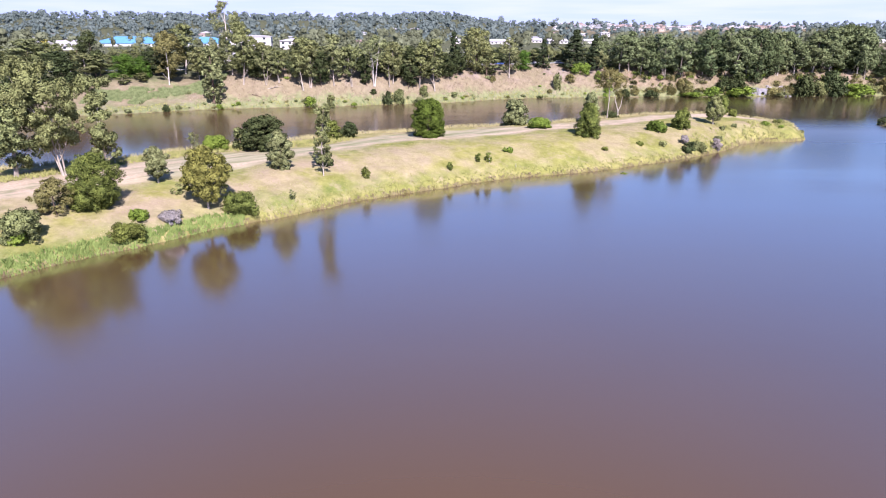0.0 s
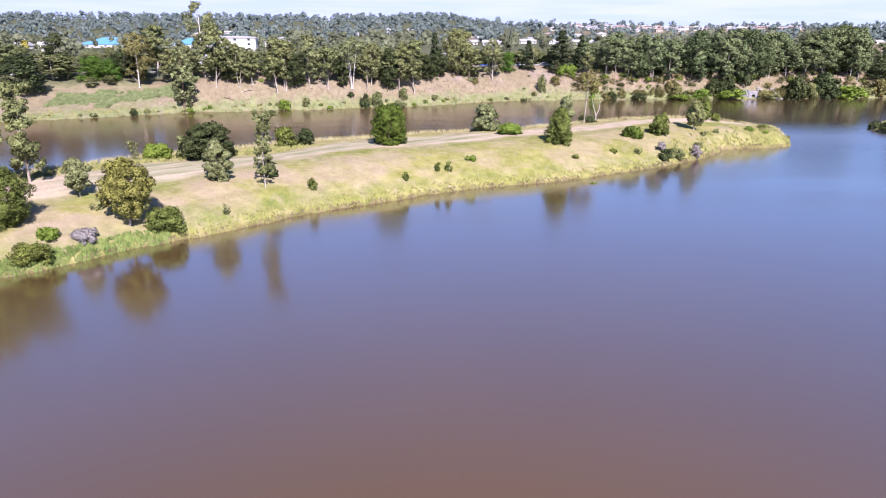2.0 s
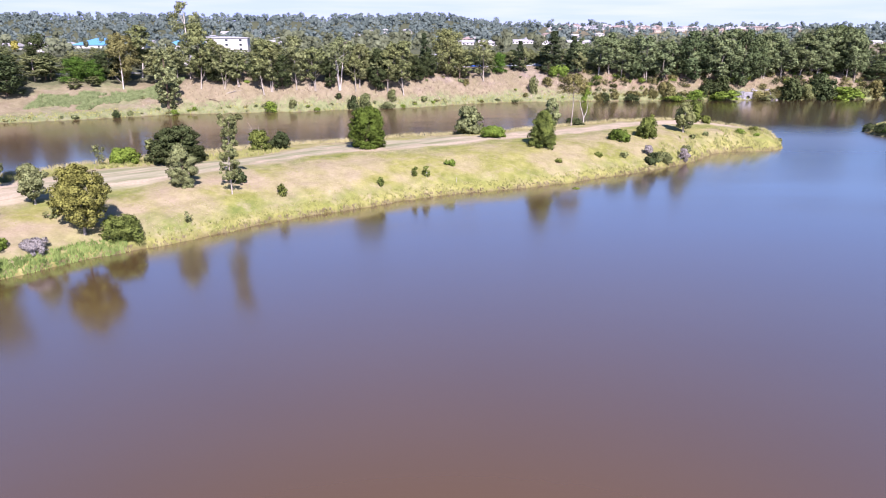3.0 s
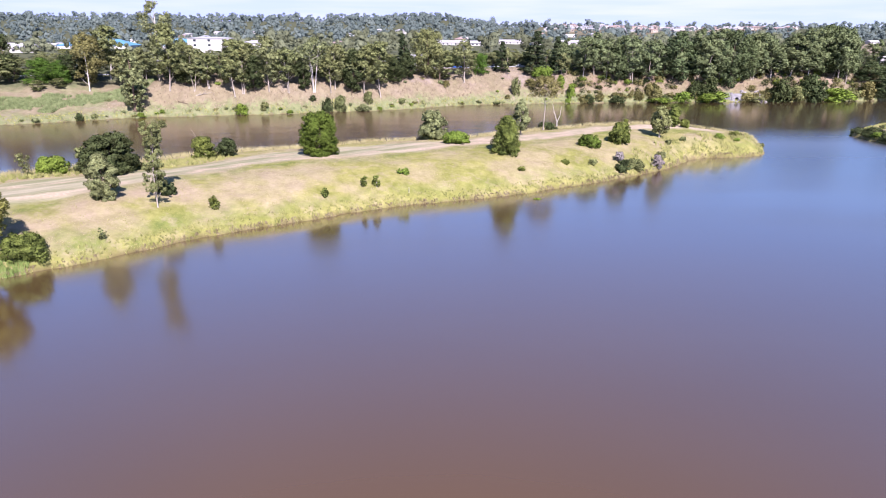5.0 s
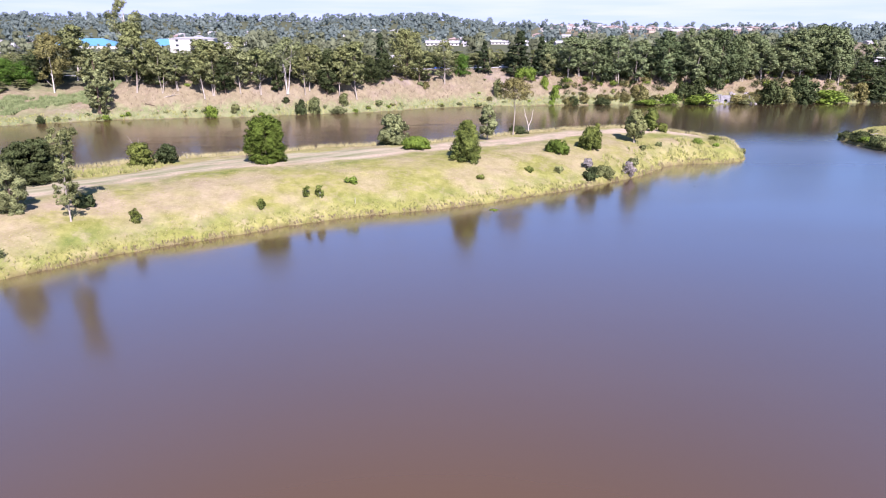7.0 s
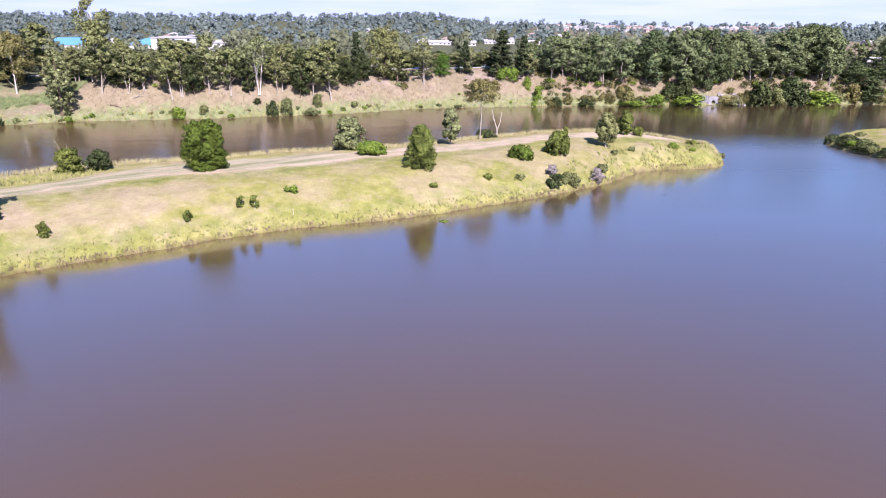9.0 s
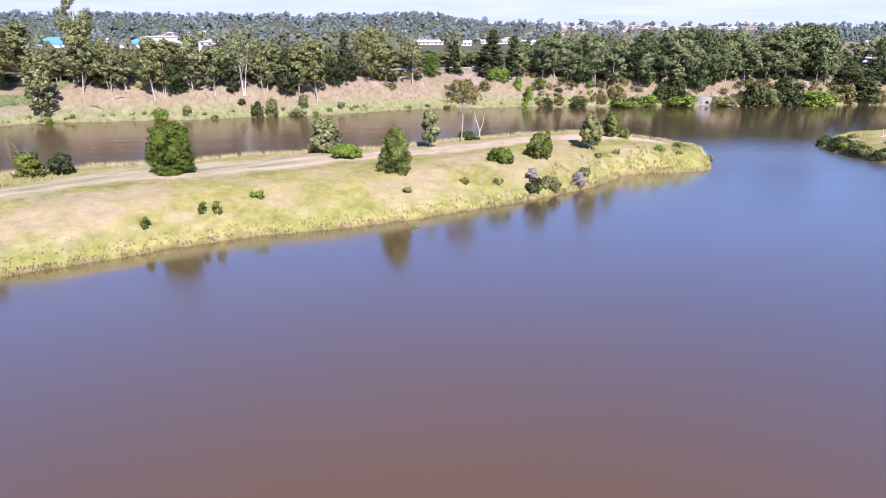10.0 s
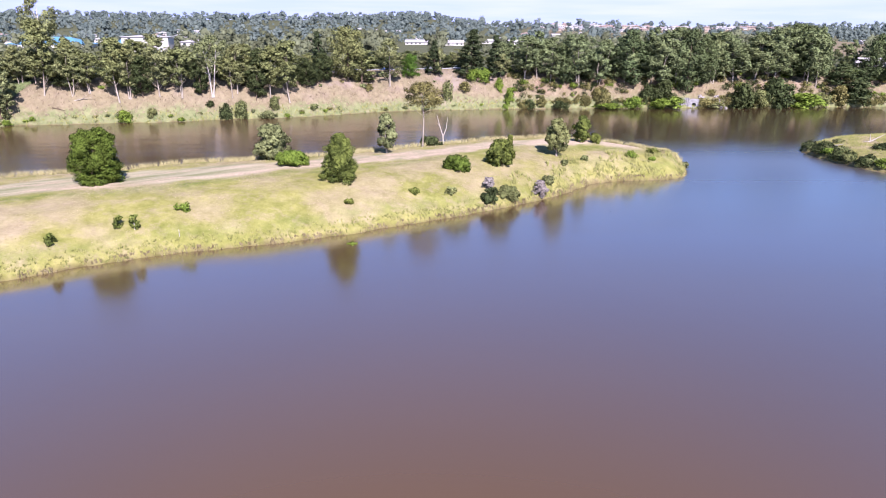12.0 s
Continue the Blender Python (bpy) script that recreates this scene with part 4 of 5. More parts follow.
FAR_TREES = [
    ("brown", [(-106.2, 262.4, 20.0, 13.8)]),
    ("white", [(-104.1, 274.9, 19.7, 13.7)]),
    ("gum", [(-77.1, 261.7, 23.6, 12.2), (-64.0, 264.5, 13.2, 10.0), (-54.6, 264.0, 20.3, 12.6), (-150.4, 258.9, 11.0, 14.0), (-52.4, 266.3, 17.6, 11.6), (-36.4, 269.8, 16.4, 10.0), (-9.5, 278.2, 17.9, 10.8), (-3.3, 279.8, 21.0, 11.4), (-21.8, 276.1, 14.4, 8.6), (72.6, 317.8, 13.3, 10.1), (81.8, 316.1, 18.0, 14.5), (103.3, 315.8, 20.0, 15.4), (143.0, 320.1, 23.5, 17.6), (167.6, 324.0, 16.6, 14.8), (199.4, 327.0, 22.3, 15.0), (87.0, 318.2, 18.4, 10.2), (133.5, 320.7, 21.6, 12.1), (199.5, 330.1, 21.6, 13.4), (164.3, 324.9, 19.9, 12.7), (240.1, 325.3, 24.2, 14.6)]),
    ("gum2", [(-68.5, 262.7, 15.0, 10.0), (-51.9, 266.4, 17.6, 9.5), (-158.4, 261.0, 12.0, 17.9), (-97.0, 269.8, 12.5, 10.0), (-43.2, 268.2, 19.6, 11.6), (-13.9, 282.0, 11.1, 12.0), (71.9, 315.9, 9.6, 7.5), (92.0, 316.2, 17.3, 13.4), (111.4, 317.4, 16.6, 12.3), (135.7, 318.0, 21.2, 14.0), (158.8, 322.8, 20.3, 13.9), (177.2, 326.3, 18.2, 15.8), (203.0, 326.2, 24.2, 10.0), (182.8, 327.9, 19.7, 16.0), (122.4, 320.2, 18.2, 10.6), (234.5, 326.7, 21.3, 14.5)]),
    ("dark", [(-136.8, 241.8, 14.3, 18.4), (-133.0, 260.1, 16.6, 10.8), (-112.0, 267.5, 11.0, 11.3), (-72.5, 265.4, 10.4, 11.8), (-14.2, 277.4, 17.4, 10.2), (6.3, 293.1, 11.0, 9.1), (-30.7, 272.6, 12.7, 7.4), (-48.0, 266.8, 13.4, 9.5), (1.4, 287.3, 10.3, 8.9), (97.7, 316.3, 15.5, 10.2), (118.6, 319.7, 13.3, 10.5), (126.7, 318.5, 21.7, 18.5), (147.0, 317.3, 25.2, 16.2), (195.6, 331.0, 21.9, 20.1), (154.1, 320.8, 19.4, 12.4), (203.5, 328.0, 21.6, 13.0), (213.5, 327.5, 9.0, 15.0), (229.7, 330.3, 18.6, 11.9), (246.8, 325.8, 22.7, 16.2)]),
    ("grey", [(-135.3, 257.1, 9.2, 13.0), (-20.4, 277.6, 16.9, 10.2), (29.6, 303.2, 17.8, 11.8), (48.5, 313.3, 11.5, 4.9), (58.6, 314.2, 5.6, 6.2)]),
    ("green", [(-123.1, 262.6, 8.2, 12.4), (-116.2, 263.7, 7.5, 7.4), (37.2, 311.7, 8.7, 7.5)]),
    ("low", [(-120.1, 254.7, 3.7, 5.1), (-115.7, 260.0, 3.1, 6.7), (19.3, 300.7, 13.1, 12.2), (218.5, 321.4, 8.5, 14.6)]),
    ("fork", [(185.8, 327.6, 22.0, 17.5)]),
    ("cone", [(4.6, 293.7, 16.6, 9.1), (46.2, 314.1, 13.0, 8.1), (61.5, 317.5, 17.3, 15.6), (70.4, 317.3, 15.7, 10.0)]),
]
made = {}


def far_tree(kind, x, y, h, w, spin):
    label, lv, bk, shp, st, cl, cnt, w0 = KINDS[kind]
    h0, right = 20.0, x > 72
    kind = (kind, (int(abs(x) * 10) % 3 if kind in VARIED else 0) + (3 if right else 0))
    if kind not in made:
        turn = kind[1] % 3
        st = st * (0.85, 1.0, 1.15)[turn] * (0.7 if right else 1.0)
        cl = int(cl * (1.0, 0.8, 1.2)[turn])
        stems = 2 if kind[0] == "fork" or turn == 1 and kind[0] in ("gum", "gum2") else 1
        lean = (0.0, 1.6, -1.2)[turn]
        lv = {LEAF_OLIVE: LEAF_COOL, LEAF_GREY: LEAF_COOL, LEAF_DARK: LEAF_SHADY}.get(lv, lv) if right else lv
        ob = tree("pine_tree" if kind[0] == "cone" else "gum_tree" if "gum" in label else "tree", label, x, y, h0, w0, lv, bk, shp, st, cl, cnt, 0.27, 200 + len(made),
                  clump={"cone": 0.13, "green": 0.25}.get(kind[0], 0.19), flat=0.95 if kind[0] != "cone" else 0.55, group="trees along the far bank", thick=0.0095, limbs=False, trunks=stems, lean=(lean, 0.3 * lean), shell=0.35)
        made[kind] = ob
    else:
        ob = copy_thing(made[kind], Matrix.Identity(4))
    ob.matrix_world = pose(x, y, ground(x, y) - 0.1, 0, 0, spin) @ Matrix.Diagonal((w / w0, w / w0, h / h0, 1))


VARIED = ("gum", "gum2", "dark", "fill", "fill2")
for kind, spots in FAR_TREES:
    for k, (x, y, h, w) in enumerate(spots):
        far_tree(kind, x, y, h, w, 77 * k + 13 * len(kind))
tree("gum_tree", "gum tree with bare white spreading limbs on the far bank", -27.8, 274.2, 20.0, 14.4, LEAF_GREY, BARK_WHITE, "dome", 0.48, 22, 5200, 0.24, 312, clump=0.14, thick=0.02, trunks=3)
tree("gum_tree", "very tall gum tree with a straight white trunk", -90.3, 288.0, 27.6, 15.5, LEAF_GREY, BARK_WHITE, "gum", 0.36, 26, 8000, 0.25, 301, clump=0.13, thick=0.016)
tree("gum_tree", "drooping grey-green tree low on the far slope", -85.9, 251.6, 20.9, 9.4, LEAF_GREY, BARK_DARK, "gum", 0.02, 40, 9500, 0.27, 311, clump=0.16)
tree("dark_tree", "large spreading olive tree on the bank top", 14.1, 300.0, 19.6, 17.4, LEAF_OLIVE, BARK_DARK, "gum", 0.1, 46, 12000, 0.27, 305, clump=0.16)
tree("bush", "bright green bush on the edge of the bank", 63.3, 314.2, 4.6, 10.6, LEAF_BRIGHT, None, "dome", 0.1, 36, 7000, 0.2, 309, category="bush", clump=0.16)

# ---- bushes on the far slope and water's edge
BUSH_KINDS = {"dark": ("dark green bush on the far river bank", LEAF_DARK), "olive": ("olive bush on the far river bank", LEAF_OLIVE), "bright": ("bright green bush on the far river bank", LEAF_BRIGHT),
              "grey": ("grey-green bush on the far river bank", LEAF_GREY), "brown": ("half dry brownish bush on the far bank", LEAF_BROWN)}
FAR_BUSHES = [
    ("bright", [(-50.8, 258.4, 3.9, 4.7), (-83.4, 250.4, 1.7, 3.1), (-77.3, 253.4, 1.5, 2.0), (-34.9, 262.5, 1.3, 2.6), (75.1, 306.7, 6.0, 4.0), (71.5, 311.4, 5.1, 3.5), (73.6, 303.7, 2.0, 2.5), (114.6, 308.6, 2.1, 13.0), (123.9, 309.7, 4.7, 7.9), (136.7, 311.4, 4.3, 16.1), (194.4, 318.6, 5.3, 17.7), (-3.5, 274.9, 1.1, 2.6)]),
    ("dark", [(-99.7, 240.8, 2.6, 3.0), (-22.1, 268.3, 5.2, 4.3), (-28.0, 271.3, 2.0, 3.1), (83.0, 305.5, 3.5, 4.5), (95.1, 306.1, 3.0, 6.6), (116.5, 309.3, 3.1, 4.7), (129.9, 312.6, 6.9, 6.4), (135.6, 312.9, 8.1, 10.8), (168.1, 313.7, 9.6, 11.2), (182.2, 315.7, 11.5, 13.3), (218.0, 321.0, 10.5, 9.2)]),
    ("olive", [(-43.7, 261.8, 3.0, 3.4), (-17.8, 270.2, 5.7, 5.2), (51.5, 303.5, 7.3, 3.9), (176.5, 315.5, 6.9, 8.6), (202.1, 319.3, 5.4, 7.8), (43.0, 298.0, 1.2, 3.3), (4.6, 281.2, 1.8, 3.6), (-7.9, 276.0, 4.4, 4.0), (-96.3, 243.8, 1.7, 2.2)]),
    ("grey", [(-9.2, 271.9, 2.6, 6.1), (156.8, 312.6, 2.2, 8.3)]),
    ("brown", [(112.5, 308.9, 5.7, 5.7), (110.0, 312.0, 4.7, 4.7), (153.0, 312.4, 3.8, 7.1), (210.6, 321.2, 6.7, 9.1), (57.9, 309.1, 3.5, 5.5), (47.9, 302.0, 1.9, 2.4), (22.0, 299.8, 2.4, 3.4)]),
]
bush_made = {}


def far_bush(kind, x, y, h, w, spin):
    m = pose(x, y, ground(x, y) - 0.15, 0, 0, spin) @ Matrix.Diagonal((w / 4, w / 4, h / 3, 1))
    if kind not in bush_made:
        bush_made[kind] = tree("bush", BUSH_KINDS[kind][0], x, y, 3.0, 4.0, BUSH_KINDS[kind][1], None, "dome", 0.05, 22, 2000, 0.16, 400 + len(bush_made), category="bush", clump=0.22, group="bushes on the far bank")
        bush_made[kind].matrix_world = m
        return
    copy_thing(bush_made[kind], Matrix.Identity(4)).matrix_world = m


rng = np.random.default_rng(9)
x = -260.0
while x < 340:
    yf = float(np.interp(x, FAR_X, FAR_Y))
    back = rng.uniform(36, 90) if x < -95 else rng.uniform(24, 70)
    if -2 < x < 66:
        back += 8
    tall = rng.uniform(5.0, 9.0) if x < -60 else rng.uniform(5, 8) if x < 70 else rng.uniform(9, 14)
    if abs((x - 48) / (yf + back - 46) - 0.6) < 0.03:
        tall = 5.0
    far_tree("fill" if rng.random() < 0.6 else "fill2", x, yf + back, tall, rng.uniform(6.5, 10.5), rng.uniform(0, 360))
    x += rng.uniform(1.4, 3.4) if x < -60 else rng.uniform(1.6, 5.0)
for k in range(55):
    x = rng.uniform(-270, -60)
    far_tree("fill2" if k % 2 else "fill", x, float(np.interp(x, FAR_X, FAR_Y)) + rng.uniform(50, 130), rng.uniform(4.5, 7.5), rng.uniform(5, 8), rng.uniform(0, 360))
UNDER = {"dark": [], "olive": [], "brown": [], "bright": [], "grey": []}
# undergrowth behind the trunks; its near-black leaf colour includes the shade there
for k in range(280):
    x = rng.uniform(-95, 6) if k % 2 else rng.uniform(76, 230)
    UNDER["dark" if k % 4 else "olive"].append((x, float(np.interp(x, FAR_X, FAR_Y)) + (rng.uniform(14, 30) if x > -80 else rng.uniform(32, 46)), rng.uniform(2.5, 6.0), rng.uniform(3.5, 7)))
for k in range(16):
    x = rng.uniform(2, 76)
    far_tree("dark" if k % 2 else "gum2", x, float(np.interp(x, FAR_X, FAR_Y)) + rng.uniform(26, 40), rng.uniform(5, 8), rng.uniform(6, 9), rng.uniform(0, 360))
for k in range(34):
    x = rng.uniform(-95, 0) if k % 2 else rng.uniform(78, 225)
    far_tree("gum" if k % 3 else "gum2", x, float(np.interp(x, FAR_X, FAR_Y)) + rng.uniform(13, 26), rng.uniform(9, 13) if k % 2 else rng.uniform(10, 17), rng.uniform(6, 10), rng.uniform(0, 360))
for k in range(14):
    x = rng.uniform(222, 330)
    back = rng.uniform(8, 30)
    gap = abs((x - 48) / (float(np.interp(x, FAR_X, FAR_Y)) + back - 46) - 0.6) < 0.04
    far_tree("gum" if k % 3 else "dark", x, float(np.interp(x, FAR_X, FAR_Y)) + back, 6.0 if gap else rng.uniform(15, 23), rng.uniform(9, 13), rng.uniform(0, 360))
for k in range(16):
    x = rng.uniform(-250, -162)
    far_tree("gum2" if k % 3 else "dark", x, float(np.interp(x, FAR_X, FAR_Y)) + rng.uniform(22, 60), rng.uniform(10, 16), rng.uniform(8, 12), rng.uniform(0, 360))

# ---- planting of the bushes
for kind, spots in FAR_BUSHES:
    for k, (x, y, h, w) in enumerate(spots):
        far_bush(kind, x, y, h, w, 61 * k)
for k in range(520):
    x = rng.uniform(76, 250)
    d = rng.uniform(0.8, 4) if k % 4 == 1 else rng.uniform(3, 20)
    if abs(x - 148) < 9 and d < 6:
        continue
    UNDER[("dark", "brown", "brown", "dark", "bright", "brown", "dark", "brown")[k % 8]].append((x, float(np.interp(x, FAR_X, FAR_Y)) + d, rng.uniform(1.0, 3.6), rng.uniform(2, 5)))
for k in range(60):
    x = rng.uniform(-160, 70)
    d = rng.uniform(0.8, 3) if k % 3 else rng.uniform(3, 16)
    UNDER[("olive", "grey", "bright", "brown")[k % 4]].append((x, float(np.interp(x, FAR_X, FAR_Y)) + d, rng.uniform(0.5, 1.5), rng.uniform(1.2, 2.8)))


def undergrowth(kind, spots, seed):
    """Bushes too many to count, as leaf sprays in uneven clumps."""
    r = np.random.default_rng(seed)
    blobs = []
    for x, y, h, w in spots:
        z = ground(x, y)
        for k in range(7):
            b = w * r.uniform(0.16, 0.3)
            a, d = r.uniform(0, 6.3), w * 0.38 * math.sqrt(r.random())
            blobs.append((x + d * math.cos(a), y + d * math.sin(a), z + max(0.4 * b, (h - b) * r.uniform(0.1, 1.0) * (1 - 0.6 * d / w)), b, 0.85))
    cv, cf, cn = leaf_sprays(r, blobs, 420 * len(spots), 0.17, 0.45)
    tagged(new("undergrowth", mesh_of("undergrowth", cv, cf, BUSH_KINDS[kind][1], normals=cn)), "tangled " + kind + " undergrowth at the edge of the river", "bushes", kind="stuff")


for k, (kind, spots) in enumerate(UNDER.items()):
    undergrowth(kind, spots, 900 + k)

tufts("bank_grass", "pale pinkish dry grass on the far river bank", scatter(50000, -170, 260, 225, 350, lambda x, y: (inland(x, y)[2] > 3) & (inland(x, y)[2] < 30) & (x > -92 + 6 * waves(x, y, 12, 2.0))), GRASS_PINK, 0.55, 0.25, 75, blades=3)
tufts("bank_reeds", "green grass along the far water's edge", scatter(70000, -190, 260, 205, 330, lambda x, y: (inland(x, y)[2] > 0.2) & ((inland(x, y)[2] < 3.2 + 2.2 * waves(x, y, 9, 0.7)) | ((x < -95) & (inland(x, y)[2] < 6)))), GRASS_REED, 0.55, 0.25, 76, blades=3)
tufts("bank_rushes", "clumps of grey-green rushes along the far water's edge", scatter(26000, -160, 250, 205, 330, lambda x, y: (inland(x, y)[2] > 0.1) & (inland(x, y)[2] < 2.6) & (waves(x, y, 3.5, 1.7) > 0.0)), GRASS_BLUE, 0.95, 0.28, 77, blades=3)
tufts("bank_tussocks", "straw coloured grass clumps on the far slope", scatter(9000, -80, 250, 225, 350, lambda x, y: (inland(x, y)[2] > 3) & (inland(x, y)[2] < 24) & (waves(x, y, 6, 0.3) > 0.1)), GRASS_PINK, 0.75, 0.2, 84, blades=6)

# ---- buildings
WALL_WHITE = plain("white_rendered_wall", (0.52, 0.50, 0.47), (0.42, 0.40, 0.38), 0.8, 0.8)
WALL_CREAM = plain("cream_brick_wall", (0.42, 0.35, 0.29), (0.34, 0.28, 0.22), 1.2, 0.85)
ROOF_BLUE = plain("blue_sheet_roof", (0.12, 0.30, 0.47), (0.09, 0.24, 0.40), 0.4, 0.45, spec=0.5)
ROOF_WHITE = plain("pale_sheet_roof", (0.47, 0.44, 0.44), (0.37, 0.35, 0.36), 0.4, 0.45, spec=0.5)
ROOF_RED = plain("terracotta_tile_roof", (0.33, 0.245, 0.225), (0.26, 0.19, 0.17), 1.5, 0.85)
ROOF_GREY = plain("grey_tile_roof", (0.33, 0.33, 0.35), (0.24, 0.24, 0.26), 1.5, 0.85)
GLASS_DARK = plain("dark_window_glass", (0.04, 0.05, 0.06), (0.02, 0.025, 0.03), 1.0, 0.08, spec=0.6)
CONCRETE = plain("weathered_concrete", (0.27, 0.26, 0.27), (0.15, 0.145, 0.15), 1.4, 0.9, relief=0.02)
ROCK = plain("grey_river_rock", (0.36, 0.33, 0.32), (0.2, 0.18, 0.17), 2.0, 0.9, relief=0.05)
RAIL_STEEL = plain("galvanised_steel", (0.5, 0.5, 0.5), (0.36, 0.36, 0.37), 3.0, 0.45, metal=0.6)
TYRE = plain("black_rubber", (0.03, 0.03, 0.03), (0.05, 0.05, 0.05), 6.0, 0.8)
PAINTS = [plain("white_car_paint", (0.8, 0.8, 0.8), (0.76, 0.76, 0.76), 0.5, 0.25, spec=0.5), plain("blue_car_paint", (0.05, 0.14, 0.5), (0.05, 0.12, 0.45), 0.5, 0.25, spec=0.5),
          plain("silver_car_paint", (0.5, 0.51, 0.53), (0.46, 0.47, 0.48), 0.5, 0.3, metal=0.4)]


def roof_mesh(w, d, z, rise, hip, over=0.6):
    """A hipped or gabled roof with thickness, on walls w by d."""
    a, b = w / 2 + over, d / 2 + over
    r = max(0.5, a - b) if hip else a
    out = []
    for lo in (0.0, -0.22):
        out += [(-a, -b, z + lo), (a, -b, z + lo), (a, b, z + lo), (-a, b, z + lo), (-r, 0, z + rise + lo), (r, 0, z + rise + lo)]
    top = [(0, 1, 5, 4), (2, 3, 4, 5), (1, 2, 5), (3, 0, 4)]
    faces = list(top) + [tuple(i + 6 for i in reversed(f)) for f in top]
    faces += [(0, 6, 7, 1), (1, 7, 8, 2), (2, 8, 9, 3), (3, 9, 6, 0)]
    return out, faces


def house(label, x, y, w, d, storeys, wall, roof, hip, turn, rise=2.0, group="houses behind the river", name="house", spacing=4.0):
    h = 2.8 * storeys
    ob = thing(name, x, y, ground(x, y) - 0.3, label, "building" if name != "house" else "house", turn, group)
    part("wall", mesh_of("wall", *boxes((-w / 2, -d / 2, 0, w / 2, d / 2, h + 0.3)), wall), ob)
    if not hip:
        part("gable", mesh_of("gable", [(-w / 2, -d / 2, h + 0.3), (-w / 2, d / 2, h + 0.3), (-w / 2, 0, h + rise + 0.1), (w / 2, -d / 2, h + 0.3), (w / 2, d / 2, h + 0.3), (w / 2, 0, h + rise + 0.1)], [(0, 2, 1), (3, 4, 5)], wall), ob)
    part("roof", mesh_of("roof", *roof_mesh(w, d, h + 0.3, rise, hip), roof), ob)
    n = max(2, int(w / spacing))
    pane = mesh_of("window", *boxes((-0.8, -0.04, -0.6, 0.8, 0.04, 0.6)), GLASS_DARK)
    for s in range(storeys):
        for k in range(n):
            if s == 0 and k == n // 2:
                continue
            part("window", pane, ob).location = (-w / 2 + w * (k + 0.5) / n, -d / 2 - 0.03, 1.7 + 2.8 * s)
    part("door", mesh_of("door", *boxes((-0.5, -0.05, 0, 0.5, 0.05, 2.1)), ROOF_GREY), ob).location = (-w / 2 + w * (n // 2 + 0.5) / n, -d / 2 - 0.03, 0.25)
    return ob


house("long warehouse with a bright blue sheet roof", -296, 656, 62, 34, 2, WALL_WHITE, ROOF_BLUE, True, 8, 6.0, name="warehouse", spacing=14)
house("warehouse with a bright blue sheet roof", -226, 662, 40, 28, 2, WALL_WHITE, ROOF_BLUE, True, 8, 5.6, name="warehouse", spacing=12)
house("white flat roofed commercial building among trees", -128, 461.5, 26, 16, 3, WALL_WHITE, ROOF_WHITE, True, 10, 0.8, name="commercial_building", spacing=7)
house("white commercial building with a pale roof", -103, 475, 18, 14, 2, WALL_WHITE, ROOF_WHITE, True, 10, 1.6, name="commercial_building")
for k, (x, y, w, d) in enumerate(((28, 745, 34, 14), (58, 701, 20, 12), (100, 822, 34, 16), (163, 782, 26, 16), (128, 777, 22, 14))):
    house("long low building with a pale sheet roof", x, y, w, d, 1, WALL_WHITE, ROOF_WHITE, False, -4 + 3 * k, 2.2, name="long_building")
MODELS = [("cream brick house with a terracotta tile roof", 15, 10, 1, WALL_CREAM, ROOF_RED, True), ("white house with a pale sheet roof", 14, 9, 1, WALL_WHITE, ROOF_WHITE, False),
          ("white house with a grey tile roof", 16, 11, 1, WALL_WHITE, ROOF_GREY, True), ("two storey white house with a pale roof", 14, 11, 2, WALL_WHITE, ROOF_WHITE, True), ("two storey cream house with a terracotta roof", 15, 12, 2, WALL_CREAM, ROOF_RED, True)]
SPOTS = [(-273, 466, 1), (-240, 448, 1), (-593, 952, 1), (-528, 940, 0), (-450, 936, 0), (-431, 927, 1), (-437, 843, 2), (-533, 839, 1), (-526, 883, 3), (-257, 473, 1), (-531, 926, 1), (-522, 951, 2), (-435, 821, 1), (-226, 838, 0), (-202, 829, 1), (-374, 897, 3), (42, 828, 4), (18, 878, 3), (-101, 1109, 3), (-80, 1112, 3), (-45, 1096, 3), (-25, 1100, 1),
         (171, 1076, 4), (258, 1101, 3), (516, 1011, 3), (557, 880, 1), (240, 352, 1), (-100, 322, 1), (12, 345, 1)]
r2 = np.random.default_rng(21)
for k in range(140):
    y = r2.uniform(1350, 1760) if k % 3 or k >= 60 else r2.uniform(760, 1200)
    x = r2.uniform(0.16, 0.52) * y if k % 3 or k >= 60 else r2.uniform(-0.6, 0.2) * y
    SPOTS.append((x, y, int(r2.choice(5, p=(0.22, 0.16, 0.4, 0.12, 0.1)))))
for k in range(75):
    y = r2.uniform(1430, 1800)
    SPOTS.append((r2.uniform(0.17, 0.52) * y, y, int(r2.choice(5, p=(0.24, 0.14, 0.42, 0.1, 0.1)))))
proto, CLEAR = {}, []
for k, (x, y, m) in enumerate(SPOTS):
    CLEAR.append((x, y))
    turn = float(r2.uniform(-30, 30))
    if m not in proto:
        label, w, d, st, wl, rf, hp = MODELS[m]
        proto[m] = house(label, x, y, w, d, st, wl, rf, hp, turn)
    else:
        copy_thing(proto[m], pose(x, y, ground(x, y) - 0.3, 0, 0, turn))

